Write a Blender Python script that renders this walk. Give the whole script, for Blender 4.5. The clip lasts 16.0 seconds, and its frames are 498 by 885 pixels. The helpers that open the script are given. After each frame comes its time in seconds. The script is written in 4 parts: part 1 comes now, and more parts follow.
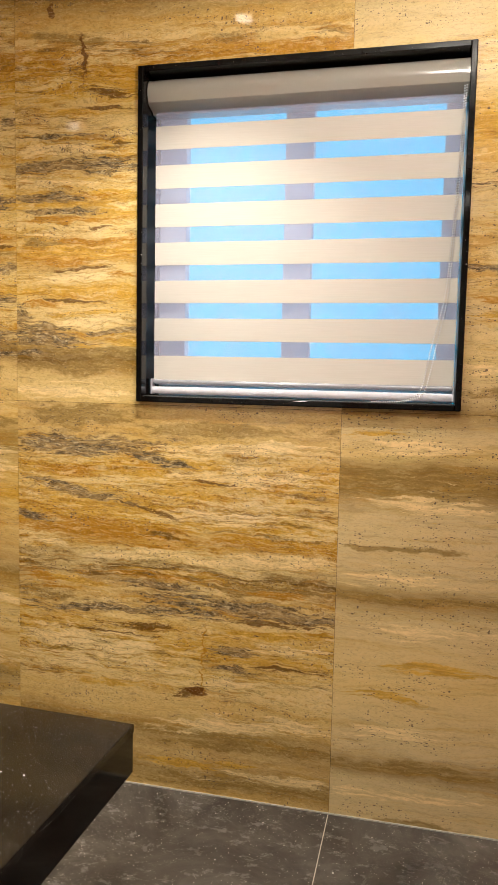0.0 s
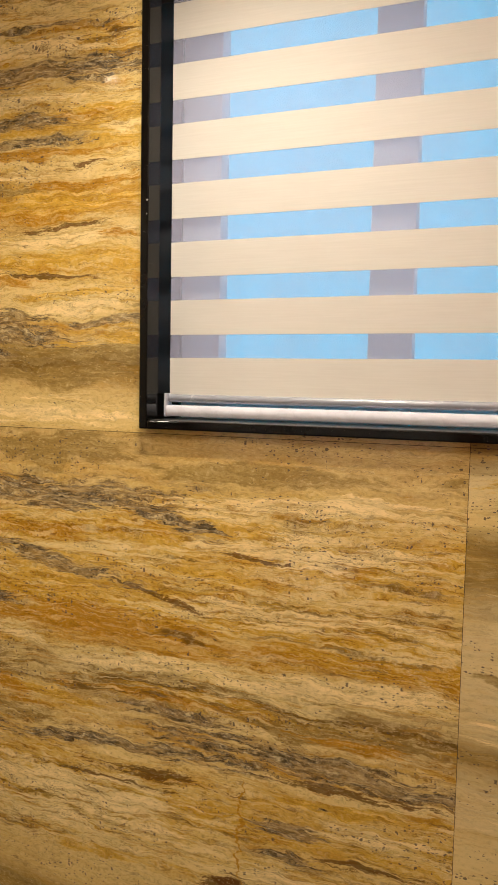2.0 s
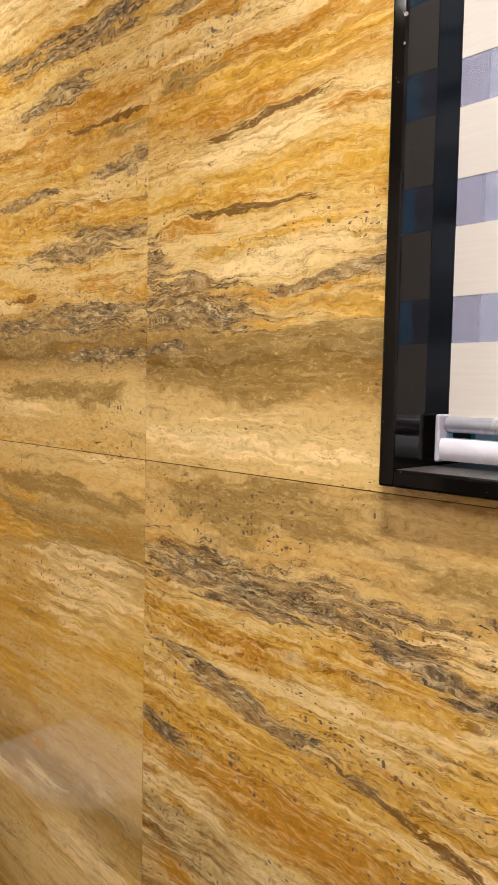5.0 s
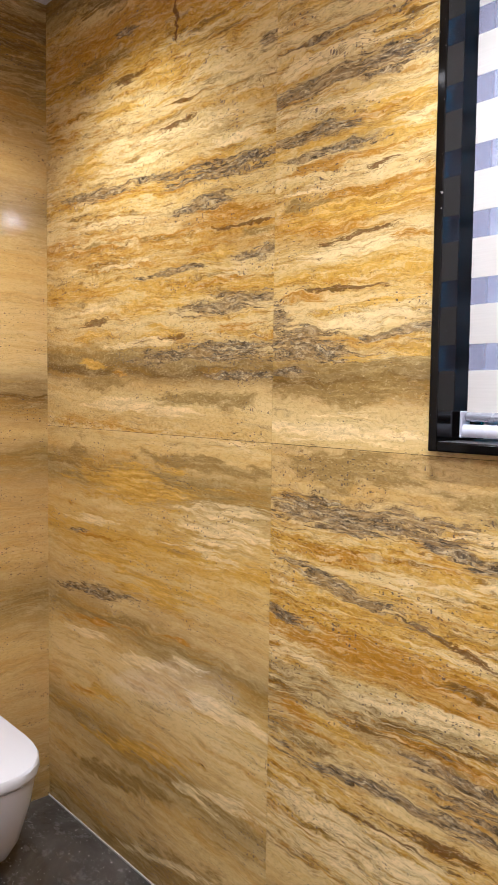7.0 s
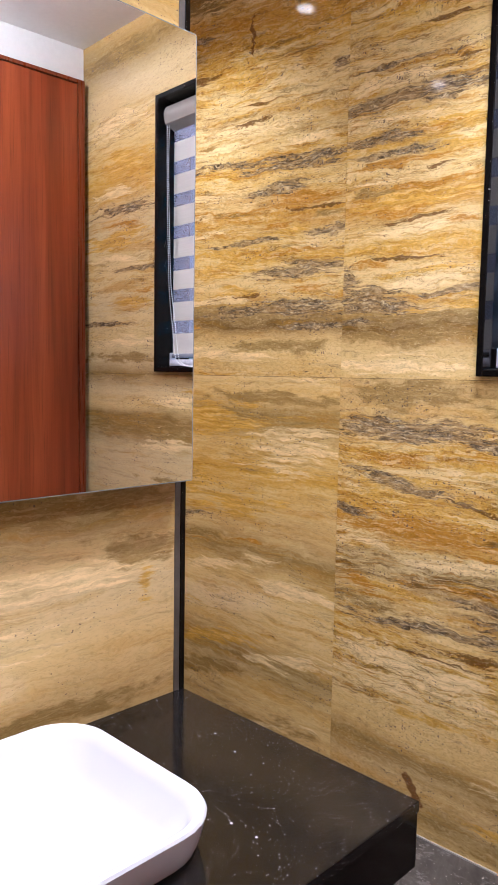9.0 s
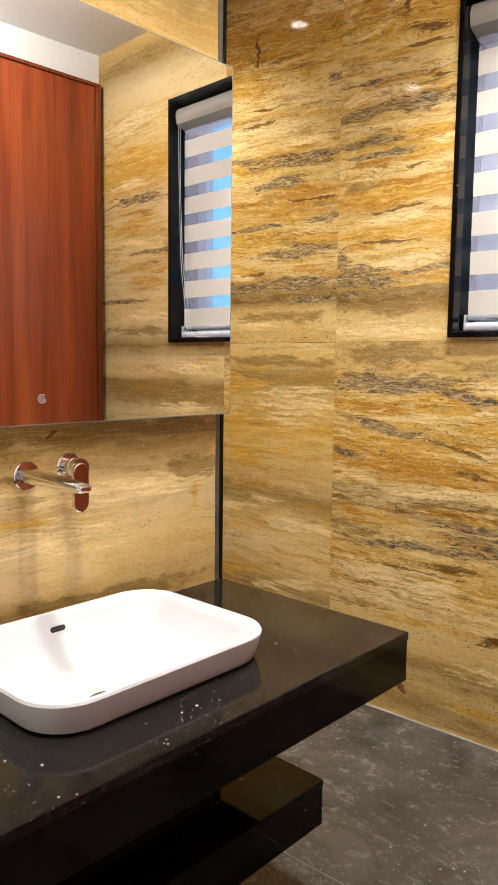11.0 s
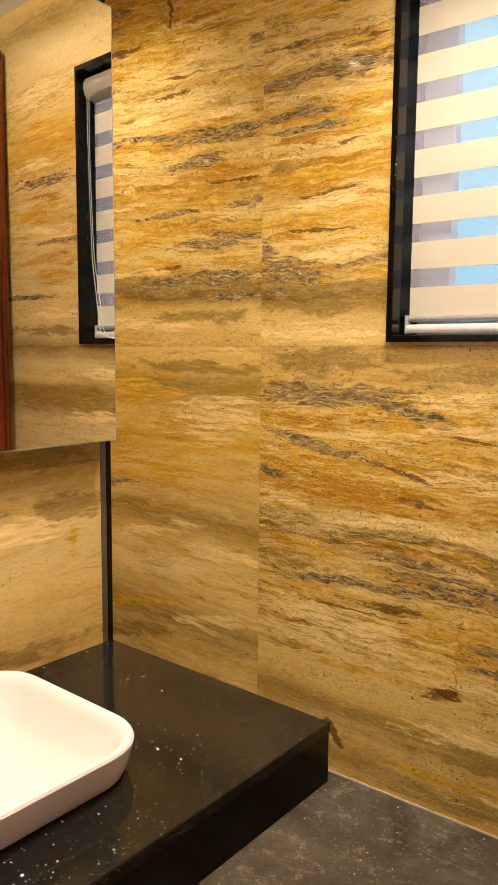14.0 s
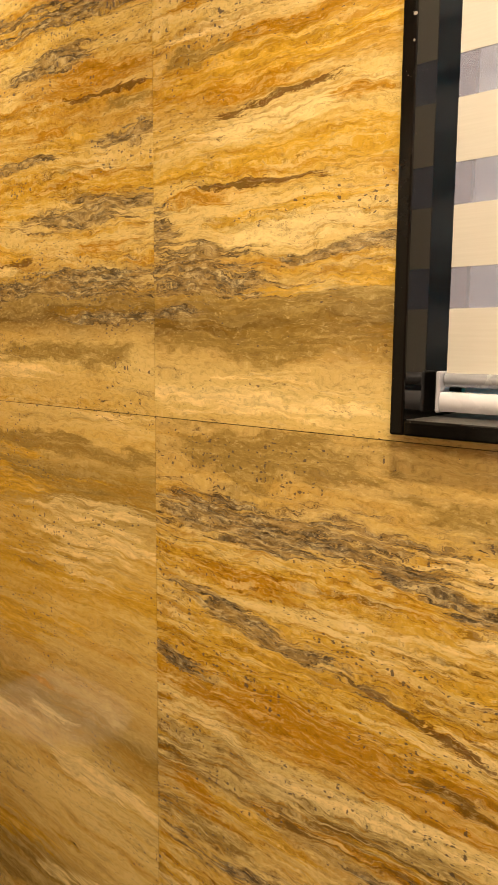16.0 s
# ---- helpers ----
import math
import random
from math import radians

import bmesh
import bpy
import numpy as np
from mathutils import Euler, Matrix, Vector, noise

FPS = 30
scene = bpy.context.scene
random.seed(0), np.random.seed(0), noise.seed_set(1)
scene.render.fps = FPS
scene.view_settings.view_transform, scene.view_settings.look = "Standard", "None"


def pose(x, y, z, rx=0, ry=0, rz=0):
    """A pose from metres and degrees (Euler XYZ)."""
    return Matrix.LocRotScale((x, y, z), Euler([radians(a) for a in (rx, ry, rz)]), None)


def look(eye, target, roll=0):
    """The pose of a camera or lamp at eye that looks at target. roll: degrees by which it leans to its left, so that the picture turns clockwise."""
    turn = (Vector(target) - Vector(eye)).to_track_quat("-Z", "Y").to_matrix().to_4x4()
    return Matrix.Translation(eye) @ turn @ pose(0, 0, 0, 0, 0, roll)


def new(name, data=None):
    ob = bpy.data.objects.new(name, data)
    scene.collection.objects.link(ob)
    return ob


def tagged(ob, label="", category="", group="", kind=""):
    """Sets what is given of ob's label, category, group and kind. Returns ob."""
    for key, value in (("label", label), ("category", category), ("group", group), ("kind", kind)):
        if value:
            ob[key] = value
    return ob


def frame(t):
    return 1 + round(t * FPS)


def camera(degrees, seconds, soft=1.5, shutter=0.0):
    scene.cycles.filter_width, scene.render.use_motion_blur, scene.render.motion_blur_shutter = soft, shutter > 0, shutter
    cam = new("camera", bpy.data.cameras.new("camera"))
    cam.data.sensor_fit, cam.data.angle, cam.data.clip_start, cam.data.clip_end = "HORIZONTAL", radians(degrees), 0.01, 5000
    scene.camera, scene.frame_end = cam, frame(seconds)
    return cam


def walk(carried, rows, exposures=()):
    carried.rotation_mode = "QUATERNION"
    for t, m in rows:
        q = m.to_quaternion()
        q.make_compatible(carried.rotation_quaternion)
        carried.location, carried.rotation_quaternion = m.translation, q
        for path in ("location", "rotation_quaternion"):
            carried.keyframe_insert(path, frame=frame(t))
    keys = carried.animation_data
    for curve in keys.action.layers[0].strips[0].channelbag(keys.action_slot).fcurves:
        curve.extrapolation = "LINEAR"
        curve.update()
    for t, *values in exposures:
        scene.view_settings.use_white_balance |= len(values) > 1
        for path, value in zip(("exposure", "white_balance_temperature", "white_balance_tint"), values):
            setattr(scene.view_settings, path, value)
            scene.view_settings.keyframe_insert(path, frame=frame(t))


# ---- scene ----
cam = camera(37.3, 16.0)
PATH = [
    (0, (1.042, 0.894, 1.556), (0.585, 2.831, 1.365), 1.2),
    (0.5, (1.003, 1.12, 1.539), (0.513, 3.053, 1.378), 1.1),
    (1, (0.982, 1.363, 1.548), (0.418, 3.275, 1.386), 1.0),
    (1.5, (0.92, 1.616, 1.549), (0.292, 3.508, 1.387), 1.2),
    (2, (0.875, 1.866, 1.547), (0.174, 3.733, 1.391), 1.1),
    (2.5, (0.859, 2.088, 1.551), (0.006, 3.89, 1.396), 1.1),
    (3, (0.782, 2.252, 1.548), (-0.231, 3.97, 1.4), 1.1),
    (3.5, (0.67, 2.377, 1.55), (-0.452, 4.027, 1.403), 1.3),
    (4, (0.593, 2.506, 1.544), (-0.626, 4.085, 1.403), 1.3),
    (4.5, (0.554, 2.639, 1.549), (-0.793, 4.111, 1.401), 1.1),
    (5, (0.545, 2.674, 1.548), (-0.896, 4.053, 1.406), 1.1),
    (5.2, (0.555, 2.651, 1.55), (-0.909, 4.007, 1.409), 1.1),
    (7.3, (0.931, 1.969, 1.547), (-0.551, 3.307, 1.423), 0.7),
    (7.5, (0.932, 1.89, 1.538), (-0.532, 3.246, 1.416), 0.7),
    (8, (0.965, 1.697, 1.512), (-0.46, 3.096, 1.393), 0.7),
    (8.5, (0.999, 1.526, 1.481), (-0.383, 2.966, 1.347), 0.7),
    (9, (0.994, 1.388, 1.436), (-0.355, 2.853, 1.253), 1.0),
    (9.5, (1.007, 1.248, 1.41), (-0.306, 2.74, 1.189), 1.2),
    (10, (1.093, 1.131, 1.376), (-0.212, 2.632, 1.163), 0.8),
    (12.3, (1.242, 0.817, 1.331), (-0.017, 2.355, 1.108), 0.9),
    (12.5, (1.241, 0.838, 1.328), (-0.006, 2.385, 1.108), 0.9),
    (13, (1.224, 0.957, 1.337), (-0.002, 2.521, 1.114), 0.7),
    (13.5, (1.174, 1.124, 1.36), (-0.041, 2.697, 1.135), 0.6),
    (14, (1.076, 1.333, 1.397), (-0.128, 2.913, 1.164), 0.5),
    (14.5, (0.966, 1.583, 1.423), (-0.228, 3.171, 1.19), 0.6),
    (15, (0.859, 1.884, 1.471), (-0.347, 3.46, 1.218), 0.4),
    (15.5, (0.695, 2.206, 1.51), (-0.523, 3.771, 1.253), 0.5),
    (16, (0.533, 2.514, 1.556), (-0.766, 4.013, 1.295), 0.5),
]
walk(cam, [(t, look(eye, target, roll)) for t, eye, target, roll in PATH],
     [(0, 0.05, 6200, 10), (2.0, -0.25, 6700, 10), (3.5, -0.3, 7200, 10), (4.5, -0.1, 7300, 12), (5, 0.0, 5900, 14), (7.5, 0.2, 5100, 16), (9.5, 0.12, 5000, 22), (10.2, 0.15, 5300, 15), (12.3, 0.15, 6500, 9), (14, 0.0, 7900, 11), (16, -0.08, 8500, 11)])

# ---- light: warm ceiling downlights, dusk sky outside the window ----
world = bpy.data.worlds.new("world")
scene.world = world
world.use_nodes = True
sky = world.node_tree.nodes.new("ShaderNodeTexSky")
sky.sky_type, sky.sun_disc, sky.sun_elevation, sky.sun_rotation = "NISHITA", False, radians(12), radians(60)
world.node_tree.links.new(sky.outputs[0], world.node_tree.nodes["Background"].inputs[0])
world.node_tree.nodes["Background"].inputs[1].default_value = 0.08

CEIL = 2.955
LAMPS = [(-1.03, 2.875, 84.0, 124), (-1.00, 1.80, 66.0, 138), (0.283, 2.89, 132.0, 105), (0.283, 1.84, 112.0, 110), (1.30, -0.30, 60.0, 160)]  # x, y, watts, cone
FILL = (1.10, 2.26, 43.0)  # x, y, watts of an unseen lamp added as even fill
LAMP_TINT = (1.0, 0.92, 0.79)


# ---- node helpers ----
class Graph:
    """A small wrapper that adds nodes to a material's tree."""

    def __init__(self, name):
        self.mat = bpy.data.materials.new(name)
        self.mat.use_nodes = True
        self.tree = self.mat.node_tree
        self.bsdf = self.tree.nodes["Principled BSDF"]
        self.coord = self.tree.nodes.new("ShaderNodeTexCoord").outputs["Object"]

    def put(self, sock, value):
        if isinstance(value, bpy.types.NodeSocket):
            self.tree.links.new(value, sock)
        elif isinstance(value, tuple) and len(value) == 3 and sock.type == "RGBA":
            sock.default_value = (*value, 1.0)
        else:
            sock.default_value = value

    def math(self, op, a, b=0.0, c=0.0, clamp=False):
        n = self.tree.nodes.new("ShaderNodeMath")
        n.operation, n.use_clamp = op, clamp
        for s, v in zip(n.inputs, (a, b, c)):
            self.put(s, v)
        return n.outputs[0]

    def scaled(self, v, s, shift=(0, 0, 0)):
        n = self.tree.nodes.new("ShaderNodeMapping")
        self.put(n.inputs["Vector"], v)
        n.inputs["Scale"].default_value = s
        n.inputs["Location"].default_value = shift
        return n.outputs[0]

    def noise(self, v, scale=1.0, detail=4.0, rough=0.55, distort=0.0):
        n = self.tree.nodes.new("ShaderNodeTexNoise")
        self.put(n.inputs["Vector"], v)
        n.inputs["Scale"].default_value, n.inputs["Detail"].default_value = scale, detail
        n.inputs["Roughness"].default_value, n.inputs["Distortion"].default_value = rough, distort
        return n.outputs[0]

    def cells(self, v, scale, feature="F1"):
        n = self.tree.nodes.new("ShaderNodeTexVoronoi")
        n.feature = feature
        self.put(n.inputs["Vector"], v)
        n.inputs["Scale"].default_value = scale
        return n

    def ramp(self, v, stops, smooth=False):
        n = self.tree.nodes.new("ShaderNodeValToRGB")
        n.color_ramp.interpolation = "B_SPLINE" if smooth else "LINEAR"
        els = n.color_ramp.elements
        while len(els) < len(stops):
            els.new(0.5)
        for e, (p, col) in zip(els, stops):
            e.position = p
            e.color = (*col, 1.0) if isinstance(col, tuple) else (col, col, col, 1.0)
        self.put(n.inputs[0], v)
        return n.outputs[0]

    def span(self, v, a, b, lo=0.0, hi=1.0):
        n = self.tree.nodes.new("ShaderNodeMapRange")
        n.interpolation_type = "SMOOTHSTEP"
        for s, x in zip(n.inputs, (v, a, b, lo, hi)):
            self.put(s, x)
        return n.outputs[0]

    def mix(self, fac, a, b, mode="MIX"):
        n = self.tree.nodes.new("ShaderNodeMix")
        n.data_type, n.blend_type = "RGBA", mode
        self.put(n.inputs[0], fac)
        self.put(n.inputs[6], a)
        self.put(n.inputs[7], b)
        return n.outputs[2]

    def bump(self, height, strength=0.2, distance=0.002):
        n = self.tree.nodes.new("ShaderNodeBump")
        self.put(n.inputs["Height"], height)
        n.inputs["Strength"].default_value, n.inputs["Distance"].default_value = strength, distance
        self.tree.links.new(n.outputs[0], self.bsdf.inputs["Normal"])

    def set(self, **kw):
        for k, v in kw.items():
            self.put(self.bsdf.inputs[k.replace("_", " ")], v)
        return self.mat


def plain(name, color, rough=0.5, metal=0.0, grain=0.06, size=40.0, relief=0.0, **kw):
    g = Graph(name)
    n = g.noise(g.coord, size, 5)
    dark = tuple(c * (1 - grain * 2) for c in color)
    g.set(Base_Color=g.mix(n, dark, color), Roughness=g.span(n, 0.2, 0.8, rough * 0.85, rough * 1.15), Metallic=metal, **kw)
    if relief:
        g.bump(n, relief)
    return g.mat


# ---- stone ----
CREAM, BEIGE, SAND = (0.73, 0.535, 0.215), (0.55, 0.365, 0.125), (0.63, 0.425, 0.14)
GOLD, AMBER, RUST = (0.60, 0.345, 0.040), (0.45, 0.210, 0.014), (0.13, 0.046, 0.008)
OLIVE, UMBER = (0.29, 0.188, 0.052), (0.14, 0.076, 0.015)
PALE, LINEN = (0.80, 0.61, 0.29), (0.655, 0.505, 0.25)


def travertine(name, bands, busy, marks=None, tilt=0.0, seed=0.0, along="x", pits=1.0, low=0.0, high=1.45, cracks=(), calm=()):
    """Polished travertine. bands: (height, colour) from low to high; busy: how streaky; marks: by kind, lenses of colour in the
    bedding as (along, height, half length, half height, slope); cracks: (along, height, half length, half height, slant, colour)."""
    marks = marks or {}
    g = Graph(name)
    sep = g.tree.nodes.new("ShaderNodeSeparateXYZ")
    g.put(sep.inputs[0], g.coord)
    u, z = (sep.outputs[0] if along == "x" else sep.outputs[1]), sep.outputs[2]

    def joined(a, b, c):
        n = g.tree.nodes.new("ShaderNodeCombineXYZ")
        for s_, v_ in zip(n.inputs, (a, b, c)):
            g.put(s_, v_)
        return n.outputs[0]

    leant = g.math("MULTIPLY_ADD", u, tilt, z)
    p = joined(u, seed, leant)
    # bedding lines wander at four scales
    w1 = g.math("SUBTRACT", g.noise(g.scaled(p, (1.1, 1, 2.0)), 1.0, 2), 0.5)
    w2 = g.math("SUBTRACT", g.noise(g.scaled(p, (5.0, 1, 12)), 1.0, 3, 0.6), 0.5)
    w3 = g.math("SUBTRACT", g.noise(g.scaled(p, (17, 1, 42)), 1.0, 4, 0.65), 0.5)
    w4 = g.math("SUBTRACT", g.noise(g.scaled(p, (70, 1, 120)), 1.0, 4, 0.7), 0.5)
    wave = g.math("MULTIPLY_ADD", w3, 0.016 + 0.010 * busy, g.math("MULTIPLY", w2, 0.045))
    wave = g.math("MULTIPLY_ADD", w4, 0.005, wave)
    zz = g.math("ADD", g.math("MULTIPLY_ADD", w1, 0.07, leant), wave)
    t = g.math("DIVIDE", g.math("SUBTRACT", zz, low), high - low, clamp=True)
    col = g.ramp(t, [((h - low) / (high - low), c) for h, c in bands])
    q = joined(u, seed + 7.3, zz)
    lens_at = joined(g.math("MULTIPLY_ADD", w2, 0.10, u), 0.0, g.math("ADD", z, wave))
    patch = g.span(g.noise(g.scaled(q, (1.8, 1, 6)), 1.0, 3), 0.36, 0.62)
    amount = g.math("MULTIPLY_ADD", patch, 0.45 * busy, 0.10 + 0.45 * busy, clamp=True)
    for za, zb in calm:
        quiet = g.math("MULTIPLY", g.span(zz, za - 0.03, za + 0.03), g.span(zz, zb + 0.03, zb - 0.03))
        amount = g.math("MULTIPLY", amount, g.math("MULTIPLY_ADD", quiet, -0.72, 1.0))
    broad = g.noise(g.scaled(q, (2.3, 1, 27)), 1.0, 7, 0.66)
    mid = g.noise(g.scaled(q, (6.5, 3, 85), (3, 5, 1)), 1.0, 7, 0.70)
    fine = g.noise(g.scaled(q, (20, 2, 210), (9, 1, 4)), 1.0, 5, 0.72)
    cloud = g.noise(g.scaled(q, (9, 2, 26), (5, 3, 2)), 1.0, 8, 0.68)

    def over(fac, c, share):
        return g.mix(g.math("MULTIPLY", g.math("MULTIPLY", fac, amount), share, clamp=True), col, c)

    col = over(g.span(broad, 0.50, 0.58), GOLD, 0.75)
    col = over(g.span(broad, 0.57, 0.64), AMBER, 0.85)
    col = over(g.span(broad, 0.48, 0.40), CREAM, 0.95)
    col = over(g.span(cloud, 0.56, 0.66), OLIVE, 0.45)
    tear = g.noise(g.scaled(q, (4.5, 2, 48), (1, 8, 6)), 1.0, 8, 0.70)
    col = over(g.span(tear, 0.54, 0.65), UMBER, 0.82)
    col = over(g.span(cloud, 0.45, 0.36), PALE, 0.65)

    def field(kind, grip, edge_low, edge_high, grainy, longer=1.0):
        """How far a kind of lens covers each place, torn along the bedding."""
        near = None
        for mu, mz, ru, rz, slope in marks.get(kind, ()):
            n = g.tree.nodes.new("ShaderNodeMapping")
            n.vector_type = "TEXTURE"
            g.put(n.inputs["Vector"], lens_at)
            n.inputs["Location"].default_value = (mu, 0, mz)
            n.inputs["Rotation"].default_value = (0, -math.atan(slope), 0)
            n.inputs["Scale"].default_value = (ru * longer, 1, rz)
            far = g.tree.nodes.new("ShaderNodeVectorMath")
            far.operation = "LENGTH"
            g.put(far.inputs[0], n.outputs[0])
            near = far.outputs["Value"] if near is None else g.math("MINIMUM", near, far.outputs["Value"])
        f = g.math("MULTIPLY", g.math("MAXIMUM", g.math("SUBTRACT", 1.0, near), -0.7), 0.30)
        v = g.math("MULTIPLY_ADD", g.math("SUBTRACT", grainy, 0.5), grip, f)
        return v, g.span(v, edge_low, edge_high)

    rip = g.noise(g.scaled(q, (8.5, 2, 105), (7, 2, 5)), 1.0, 8, 0.74)
    for kind, c, share, grip, source in (("olive", OLIVE, 0.82, 1.0, cloud), ("pale", PALE, 0.80, 1.5, tear), ("gold", GOLD, 0.88, 1.4, tear), ("amber", AMBER, 0.92, 1.4, tear), ("umber", UMBER, 0.85, 1.4, rip)):
        if kind in marks:
            m = field(kind, grip if kind != "pale" else -grip, 0.02, 0.17, source)[1]
            tint = g.mix(g.span(mid, 0.38, 0.62), tuple(min(1.0, x * 1.22) for x in c), tuple(x * 0.80 for x in c))
            col = g.mix(g.math("MULTIPLY", m, share), col, tint)
    # thin broken lines along the bedding
    col = over(g.span(mid, 0.545, 0.60), AMBER, 0.62)
    col = over(g.span(mid, 0.46, 0.40), PALE, 0.52)
    col = over(g.math("MULTIPLY", g.span(fine, 0.56, 0.62), g.span(broad, 0.44, 0.52)), RUST, 0.62)
    col = over(g.span(fine, 0.45, 0.38), PALE, 0.38)
    hair = g.math("MULTIPLY", g.span(g.math("ABSOLUTE", g.math("SUBTRACT", rip, 0.5)), 0.014, 0.004), g.span(cloud, 0.50, 0.58))
    col = over(hair, RUST, 0.85)
    crumb = g.noise(g.scaled(q, (30, 4, 150)), 1.0, 7, 0.76)
    if "rust" in marks:
        col = g.mix(g.math("MULTIPLY", field("rust", 1.7, 0.03, 0.11, rip)[1], 0.88), col, g.mix(g.span(crumb, 0.4, 0.6), UMBER, RUST))
    # dark mineral seams: grey crust with black torn rims, broken by pale crystals
    if "seam" in marks:
        v, body = field("seam", 1.9, 0.03, 0.07, g.math("MULTIPLY_ADD", rip, 0.65, g.math("MULTIPLY", tear, 0.35)), 1.3)
        shade = g.ramp(crumb, [(0.38, (0.030, 0.022, 0.013)), (0.45, (0.085, 0.067, 0.043)), (0.50, (0.17, 0.135, 0.085)), (0.55, (0.32, 0.25, 0.145)), (0.60, (0.64, 0.51, 0.28))])
        col = g.mix(g.math("MULTIPLY", g.span(v, 0.0, 0.06), 0.55), col, AMBER)
        col = g.mix(g.math("MULTIPLY", g.span(v, -0.09, 0.05), 0.32), col, (0.33, 0.255, 0.14))
        col = g.mix(g.math("MULTIPLY", body, g.math("MULTIPLY", g.span(fine, 0.42, 0.54, 0.45, 0.95), g.span(cloud, 0.36, 0.56, 0.55, 1.0))), col, shade)
        rim = g.math("MULTIPLY", g.span(v, 0.045, 0.07), g.span(v, 0.125, 0.08))
        col = g.mix(g.math("MULTIPLY", rim, g.span(fine, 0.46, 0.56, 0.25, 0.9)), col, (0.040, 0.026, 0.014))
    fray = g.noise(g.scaled(p, (90, 2, 26)), 1.0, 4, 0.7)
    for bx, bz, rx, rz, slant, c in cracks:
        du = g.math("DIVIDE", g.math("ADD", g.math("SUBTRACT", u, bx), g.math("MULTIPLY_ADD", w2, 0.06, g.math("MULTIPLY", w3, 0.05))), rx)
        dz = g.math("DIVIDE", g.math("ADD", g.math("SUBTRACT", z, bz), g.math("MULTIPLY_ADD", g.math("SUBTRACT", u, bx), slant, g.math("MULTIPLY", w3, 0.05))), rz)
        d = g.math("ADD", g.math("MULTIPLY", du, du), g.math("MULTIPLY", dz, dz))
        d = g.math("MULTIPLY_ADD", g.math("SUBTRACT", fray, 0.5), 1.1, d)
        col = g.mix(g.math("MULTIPLY", g.span(d, 1.15, 0.55), 0.88), col, c)
    # fine grain and open pores, flattened along the bedding
    grain = g.noise(g.scaled(q, (80, 9, 260)), 1.0, 3, 0.7)
    col = g.mix(g.math("MULTIPLY", g.span(grain, 0.48, 0.72), 0.16 + 0.20 * busy), col, UMBER)
    col = g.mix(g.math("MULTIPLY", g.span(grain, 0.46, 0.26), 0.14 + 0.20 * busy), col, PALE)
    gap = g.noise(g.scaled(q, (4, 2, 14)), 1.0, 3)
    pore = None
    for fx, fz, edge, share in ((60, 150, 0.62, 0.30), (120, 270, 0.58, 0.42)):
        c = g.cells(g.scaled(q, (fx, 1, fz)), 1.0)
        tint = g.tree.nodes.new("ShaderNodeSeparateColor")
        g.put(tint.inputs[0], c.outputs["Color"])
        lim = g.math("MULTIPLY", g.math("MULTIPLY", g.span(tint.outputs[0], edge, 1.0), g.span(gap, 0.40, 0.62)), share * pits)
        hole = g.math("LESS_THAN", g.math("MULTIPLY_ADD", g.math("SUBTRACT", crumb, 0.5), 0.55, c.outputs["Distance"]), lim)
        pore = hole if pore is None else g.math("MAXIMUM", pore, hole)
    col = g.mix(g.math("MULTIPLY", pore, 0.85), col, (0.065, 0.034, 0.012))
    g.set(Base_Color=col, Roughness=g.math("ADD", g.span(crumb, 0.3, 0.75, 0.045, 0.10), g.math("MULTIPLY", pore, 0.5)), Specular_IOR_Level=0.5)
    g.bump(g.math("MULTIPLY_ADD", pore, -1.0, g.math("MULTIPLY", w3, 0.02)), 0.25, 0.0015)
    return g.mat


def black_stone(name, base, fleck, rough, cloud, density, scale, gloss=0.28):
    """Near-black granite: soft clouds, pale flecks."""
    g = Graph(name)
    n1 = g.noise(g.coord, 5.0, 6, 0.65, 0.6)
    n2 = g.noise(g.coord, 24.0, 8, 0.78)
    col = g.mix(g.span(n1, 0.40, 0.64), tuple(c * 0.65 for c in base), base)
    col = g.mix(g.math("MULTIPLY", g.math("MULTIPLY", n2, n1), cloud * 2.2), col, tuple(c * 2.6 for c in base))
    for k, s in ((1.0, scale), (0.7, scale * 0.5), (1.6, scale * 2.1)):
        c = g.cells(g.scaled(g.coord, (1, 1, 1), (k, 2 * k, 0)), s)
        sep = g.tree.nodes.new("ShaderNodeSeparateColor")
        g.put(sep.inputs[0], c.outputs["Color"])
        lim = g.math("MULTIPLY", g.span(sep.outputs[0], 1.0 - density * k, 1.0), 0.25)
        dot = g.math("LESS_THAN", g.math("ADD", c.outputs["Distance"], g.math("MULTIPLY", n2, 0.12)), lim)
        col = g.mix(g.math("MULTIPLY", dot, 0.9), col, fleck)
    g.set(Base_Color=col, Roughness=g.span(n2, 0.25, 0.75, rough * 0.75, rough * 1.3), Specular_IOR_Level=gloss)
    g.bump(n2, 0.04, 0.001)
    return g.mat


